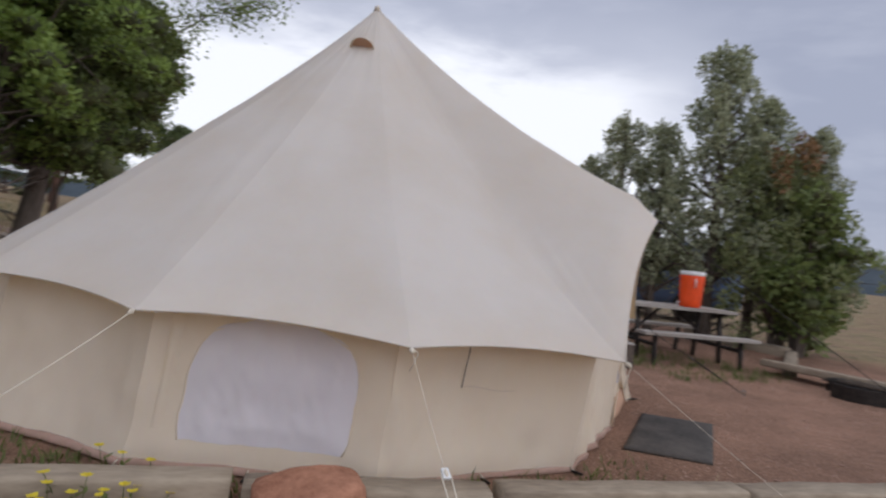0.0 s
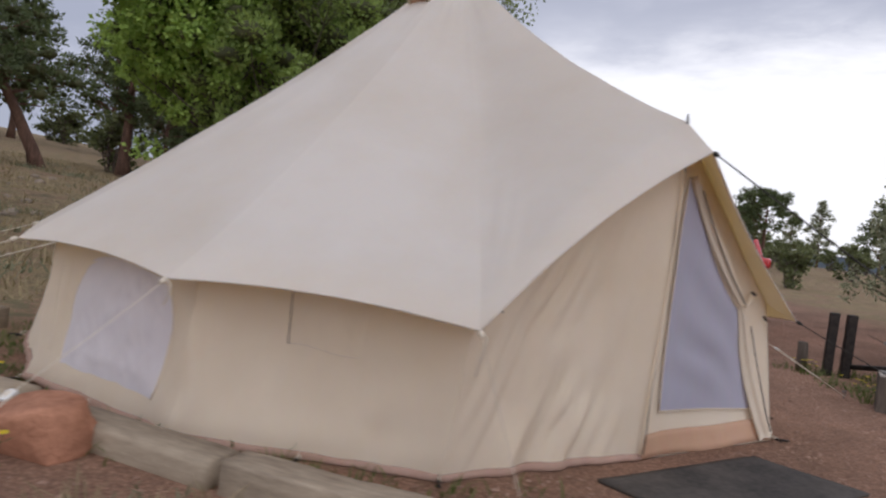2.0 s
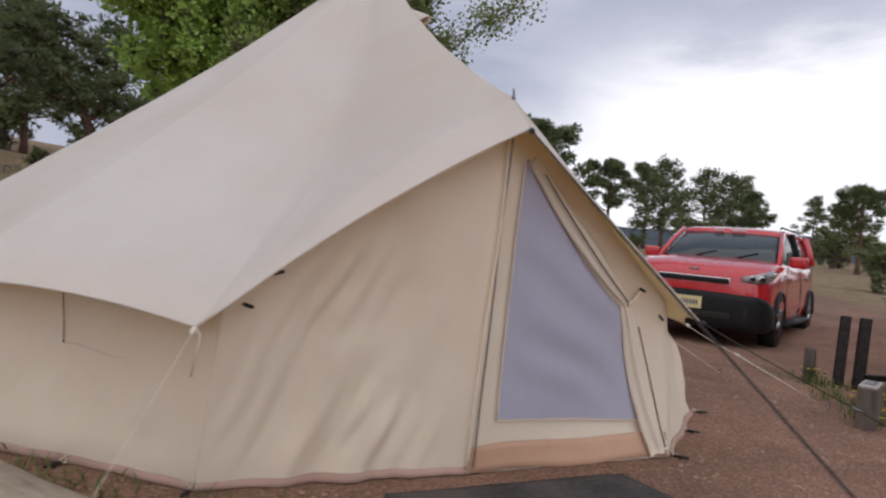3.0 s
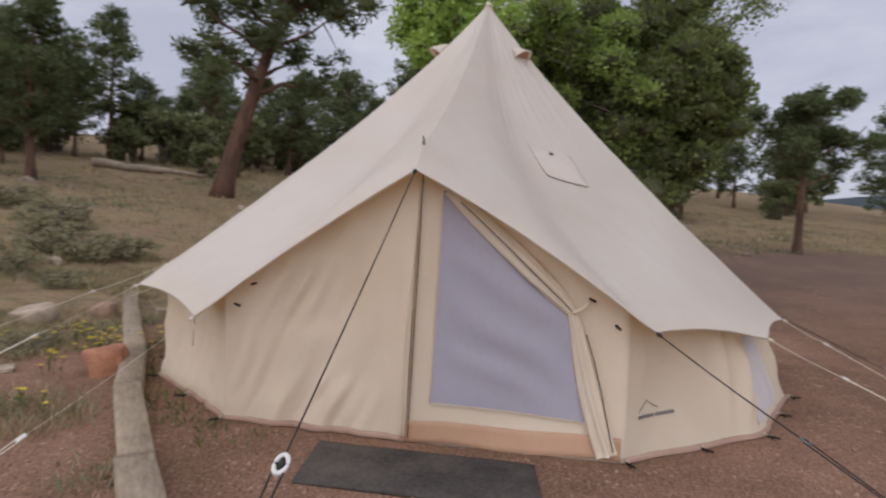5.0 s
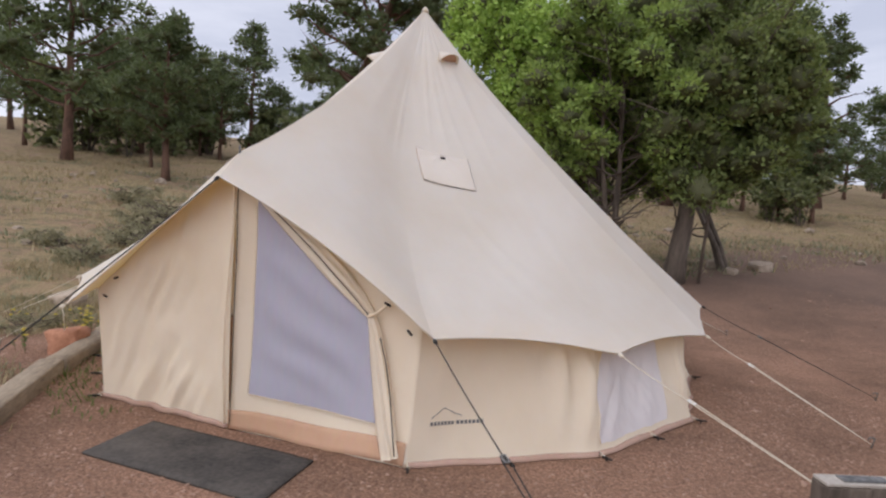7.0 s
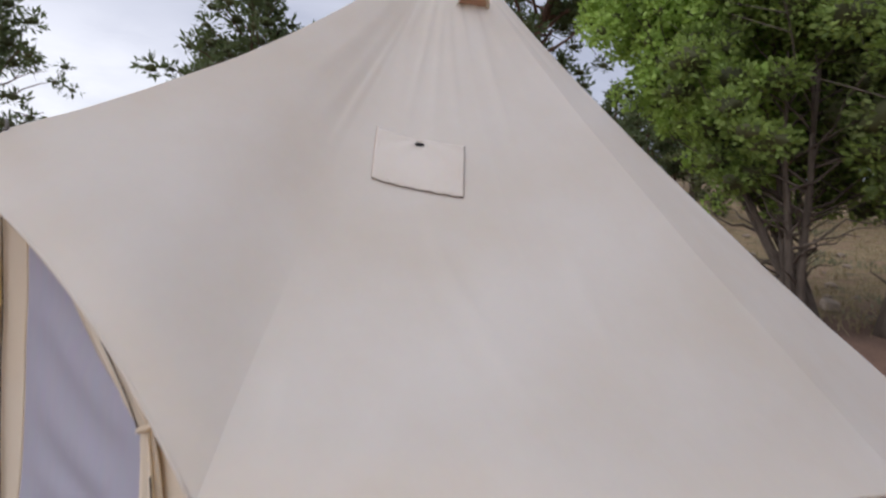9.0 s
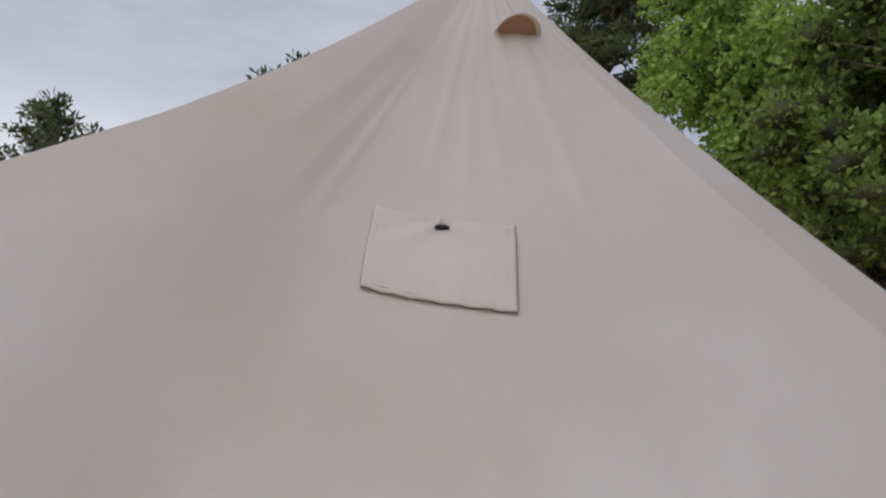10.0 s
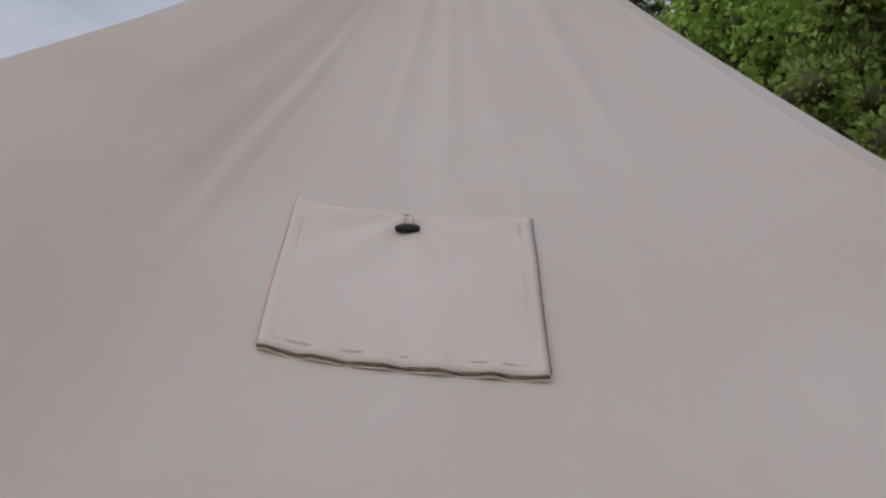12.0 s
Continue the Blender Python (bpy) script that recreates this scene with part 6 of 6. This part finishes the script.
# ---- car ----
def car():
    root = thing("car", "red compact crossover parked on the gravel drive", "car")

    def loft(name, stations, material, parent, label="", close=True):
        verts, faces = [], []
        n = len(stations[0][1])
        for x, ring in stations:
            verts += [(x, y, z) for y, z in ring]
        for i in range(len(stations) - 1):
            for k in range(n - (0 if close else 1)):
                k2 = (k + 1) % n
                faces.append((i * n + k, (i + 1) * n + k, (i + 1) * n + k2, i * n + k2))
        faces.append(tuple(range(n)))
        faces.append(tuple((len(stations) - 1) * n + k for k in range(n - 1, -1, -1)))
        return mesh_object(name, verts, faces, material, parent, label)

    def ring(w, z0, z1):
        half = [(w * 0.86, z0), (w * 0.97, z0 + 0.08), (w, z0 + 0.28), (w * 0.985, lerp(z0, z1, 0.72)), (w * 0.955, z1 - 0.07), (w * 0.88, z1 - 0.012), (w * 0.5, z1 + 0.012)]
        return half + [(-y, z) for y, z in reversed(half)]

    st = [(0.0, 0.64, 0.34, 0.86), (0.05, 0.76, 0.28, 0.94), (0.14, 0.84, 0.24, 0.985), (0.42, 0.885, 0.22, 1.045), (0.8, 0.9, 0.22, 1.085), (1.12, 0.905, 0.22, 1.11), (1.7, 0.905, 0.22, 1.11),
          (2.6, 0.9, 0.22, 1.10), (3.4, 0.895, 0.24, 1.13), (3.85, 0.86, 0.28, 1.14), (4.05, 0.80, 0.34, 1.12), (4.12, 0.7, 0.4, 1.05)]
    body = loft("body", [(x, ring(w, a, b)) for x, w, a, b in st], CAR_RED, root)

    def gring(w0, w1, z0, z1):
        half = [(w0, z0), (lerp(w0, w1, 0.55), lerp(z0, z1, 0.55)), (w1, z1 - 0.05), (w1 * 0.9, z1 - 0.012), (w1 * 0.45, z1)]
        return half + [(-y, z) for y, z in reversed(half)]

    gl = [(1.0, 0.80, 0.76, 1.03, 1.06), (1.35, 0.82, 0.72, 1.06, 1.30), (1.72, 0.83, 0.68, 1.07, 1.53), (2.1, 0.83, 0.68, 1.08, 1.575), (3.0, 0.83, 0.68, 1.1, 1.585), (3.6, 0.82, 0.67, 1.12, 1.56), (3.86, 0.80, 0.66, 1.12, 1.50), (4.06, 0.78, 0.7, 1.1, 1.14)]
    loft("glass", [(x, gring(a, b, c, d)) for x, a, b, c, d in gl], CAR_GLASS, root, "dark tinted glass")
    rf = [(1.66, 0.66, 1.50), (1.8, 0.685, 1.55), (2.1, 0.70, 1.585), (3.0, 0.70, 1.598), (3.6, 0.69, 1.575), (3.9, 0.67, 1.51)]
    loft("roof", [(x, [(w, z - 0.06), (w * 0.985, z - 0.02), (w * 0.9, z), (w * 0.4, z + 0.014), (-w * 0.4, z + 0.014), (-w * 0.9, z), (-w * 0.985, z - 0.02), (-w, z - 0.06)]) for x, w, z in rf], CAR_RED, root)
    for s in (-1, 1):
        tube("pillar", [(0.98, s * 0.81, 1.04), (1.36, s * 0.755, 1.31), (1.72, s * 0.69, 1.53)], 0.032, CAR_RED, root)
        tube("pillar", [(2.35, s * 0.845, 1.09), (2.4, s * 0.78, 1.32), (2.42, s * 0.70, 1.56)], 0.034, BLACK, root)
        tube("pillar", [(3.5, s * 0.84, 1.12), (3.6, s * 0.77, 1.35), (3.62, s * 0.69, 1.55)], 0.07, CAR_RED, root)
        tube("roof_rail", [(1.9, s * 0.63, 1.60), (2.0, s * 0.63, 1.625), (3.5, s * 0.62, 1.63), (3.6, s * 0.62, 1.60)], 0.014, BLACK, root)
        mir = part("mirror", box_bm(0.12, 0.22, 0.15, pose(1.28, s * 1.0, 1.12, 0, 0, s * 8), 0.045, 4), CAR_RED, root, smooth=True)
        part("mirror_glass", box_bm(0.006, 0.17, 0.11, pose(1.345, s * 1.0, 1.12, 0, 0, s * 8), 0.002), CAR_GLASS, mir)
        run = [(-0.004, 0.57, 0.815, 0.865), (0.006, 0.65, 0.805, 0.895), (0.045, 0.755, 0.80, 0.925), (0.12, 0.832, 0.815, 0.955), (0.25, 0.872, 0.85, 0.975), (0.40, 0.892, 0.895, 0.985)]
        lv, lf = [], []
        for x, y, z0, z1 in run:
            for b in range(6):
                bulge = 0.022 * math.sin(math.pi * b / 5)
                lv.append((x - bulge * 0.6, s * (y + bulge * 0.7), lerp(z0, z1, b / 5)))
        for a in range(len(run) - 1):
            for b in range(5):
                q = (a * 6 + b, a * 6 + b + 1, a * 6 + b + 7, a * 6 + b + 6)
                lf.append(q if s > 0 else q[::-1])
        lamp = mesh_object("headlight", lv, lf, LAMP_GLASS, root, "clear swept-back headlight")
        md = lamp.modifiers.new("thickness", "SOLIDIFY")
        md.thickness, md.offset = 0.03, -1.0
        for ly, lx, lr in ((0.70, 0.004, 0.042), (0.80, 0.068, 0.048)):
            tube("lamp_ring", [(lx, s * ly, 0.862), (lx - 0.016, s * (ly + 0.008), 0.862)], [lr, lr * 0.86], CHROME, lamp, sides=16)
            tube("lamp_bowl", [(lx - 0.006, s * (ly + 0.003), 0.862), (lx - 0.021, s * (ly + 0.011), 0.862)], [lr * 0.72, lr * 0.6], BLACK, lamp, sides=16)
        part("fog_lamp", box_bm(0.06, 0.15, 0.10, pose(0.0, s * 0.70, 0.43, 0, 0, s * -35), 0.02), DARK_STEEL, root)
        for x in (0.82, 3.39):
            wheel = thing("wheel", "", "")
            wheel.parent = root
            tv, tf = [], []
            prof = ((0.20, -0.09), (0.29, -0.1), (0.325, -0.085), (0.335, 0.0), (0.325, 0.085), (0.29, 0.1), (0.20, 0.09))
            n = 28
            for k in range(n):
                a = 2 * math.pi * k / n
                tv += [(r * math.cos(a), yy, r * math.sin(a)) for r, yy in prof]
            for k in range(n):
                for j in range(len(prof) - 1):
                    a, b = k * 7 + j, ((k + 1) % n) * 7 + j
                    tf.append((a, a + 1, b + 1, b))
            mesh_object("tyre", tv, tf, TYRE, wheel)
            rv, rf2 = tube_data([(0, -s * 0.02, 0), (0, s * 0.065, 0), (0, s * 0.075, 0)], [0.215, 0.21, 0.19], 24)
            mesh_object("rim", rv, rf2, STEEL, wheel)
            for k in range(5):
                a = 2 * math.pi * k / 5
                tube("spoke", [(0.02 * math.cos(a), s * 0.085, 0.02 * math.sin(a)), (0.19 * math.cos(a), s * 0.08, 0.19 * math.sin(a))], [0.03, 0.02], CHROME, wheel, sides=6)
            wheel.location = (x, s * 0.80, 0.335)
            arch = []
            for k in range(13):
                a = math.pi * k / 12
                arch.append((x + 0.375 * math.cos(a), s * 0.893, 0.33 + 0.375 * math.sin(a)))
            tube("wheel_arch", arch, 0.026, BLACK, root, sides=6)
            # black disc in place of a cut opening: the wheel hollow's shade
            dv, df = tube_data([(x, s * 0.70, 0.335), (x, s * 0.898, 0.335)], [0.36, 0.36], 24)
            mesh_object("wheel_well", dv, df, BLACK, root)
        tube("sill", [(1.2, s * 0.885, 0.26), (3.0, s * 0.885, 0.26)], 0.05, BLACK, root)
        tube("door_handle", [(2.25, s * 0.905, 0.95), (2.42, s * 0.91, 0.95)], 0.014, CAR_RED, root)
        tube("door_gap", [(1.28, s * 0.897, 0.36), (1.22, s * 0.898, 0.7), (1.3, s * 0.87, 1.05)], 0.006, BLACK, root, sides=5)
        tube("door_gap", [(2.38, s * 0.897, 0.36), (2.4, s * 0.897, 0.7), (2.38, s * 0.872, 1.08)], 0.006, BLACK, root, sides=5)
    bump_st = [(-0.065, 0.56, 0.30, 0.58), (-0.05, 0.68, 0.24, 0.63), (0.01, 0.80, 0.20, 0.64), (0.12, 0.882, 0.19, 0.605), (0.34, 0.912, 0.19, 0.54), (0.44, 0.918, 0.2, 0.47)]
    loft("front_bumper", [(x, [(w * 0.92, a), (w, a + 0.06), (w, b - 0.05), (w * 0.985, b), (w * 0.5, b + 0.015), (-w * 0.5, b + 0.015), (-w * 0.985, b), (-w, b - 0.05), (-w, a + 0.06), (-w * 0.92, a)]) for x, w, a, b in bump_st], BLACK, root, "large black lower bumper")
    part("air_intake", box_bm(0.03, 1.0, 0.09, pose(-0.06, 0, 0.36), 0.02, 3), DARK_STEEL, root, smooth=True)
    part("grille_surround", box_bm(0.03, 0.90, 0.085, pose(0.008, 0, 0.80), 0.012, 3), CHROME, root, smooth=True)
    part("grille", box_bm(0.05, 0.88, 0.065, pose(-0.006, 0, 0.80), 0.025, 3), BLACK, root, "slim black grille", smooth=True)
    part("badge", box_bm(0.02, 0.12, 0.05, pose(0.03, 0, 0.915, 0, -35, 0), 0.02, 3), CHROME, root, smooth=True)
    plate = part("number_plate", box_bm(0.014, 0.305, 0.152, pose(-0.082, 0, 0.50), 0.004), PLATE_Y, root, "pale yellow plate with dark bars")
    for k in range(6):
        part("plate_bar", box_bm(0.003, 0.026, 0.06, pose(-0.0915, -0.095 + 0.038 * k, 0.50), 0.0), INK, plate)
    part("cowl", box_bm(0.1, 1.4, 0.02, pose(1.03, 0, 1.075, 0, -25, 0), 0.006), BLACK, root)
    for y in (-0.2, 0.35):
        tube("wiper", [(1.02, y, 1.095), (1.2, y - 0.3, 1.205)], 0.009, BLACK, root, sides=6)
    for y, w in ((0.16, 0.13), (-0.12, 0.2)):
        part("sun_strip_mark", box_bm(0.01, w, 0.028, pose(1.66, y, 1.522, 0, -33, 0), 0.0), WHITE_PL, root)
    front = Vector((4.97, 1.92))
    root.matrix_world = pose(front.x, front.y, ground_z(6.4, 2.8) - 0.005, 0, 0.0, 31.0)
    return root


car()


def parked_far():
    """A small dark car far off along the drive."""
    root = thing("distant_car", "small dark car parked far along the drive", "car")
    part("body", box_bm(3.9, 1.7, 0.75, pose(0, 0, 0.65), 0.22, 4), DARK_STEEL, root, smooth=True)
    part("cabin", box_bm(2.2, 1.5, 0.6, pose(-0.2, 0, 1.2), 0.25, 4), CAR_GLASS, root, smooth=True)
    for x in (-1.2, 1.2):
        for y in (-0.8, 0.8):
            tube("wheel", [(x, y - 0.1, 0.32), (x, y + 0.1, 0.32)], 0.32, TYRE, root, sides=16)
    root.matrix_world = pose(48.0, 33.0, ground_z(48.0, 33.0), 0, 0, 20)
    return root


far_car = parked_far()

blue_car = copy_thing(far_car, pose(10.9, -0.75, ground_z(10.9, -0.75), 0, 0, 80))
tagged(blue_car, "blue car parked behind the cedars", "car")
for ob in blue_car.children:
    if ob.name.startswith("body"):
        ob.data = ob.data.copy()
        ob.data.materials[0] = BLUE



def stump(x, y, turn, s):
    """A weathered stump end lying on its side, with a pale cut face."""
    root = thing("log_stump", "short dark log with a pale cut end", "log", group="logs by the drive")
    tube("trunk", [(-0.35, 0, 0.2), (0.0, 0, 0.22), (0.34, 0, 0.2)], [0.2, 0.22, 0.2], BARK_PINE, root, sides=12)
    tube("cut_face", [(0.338, 0, 0.2), (0.35, 0, 0.2)], [0.18, 0.17], GREY_ROCK, root, "pale sawn face", sides=12)
    tube("branch_stub", [(-0.1, 0, 0.35), (-0.2, 0.1, 0.62)], [0.06, 0.03], BARK_PINE, root, sides=7)
    root.matrix_world = at_ground(x, y, turn, s, 0.02)


stump(10.3, 16.8, 235, 0.9)
stump(11.1, 17.1, 120, 1.0)
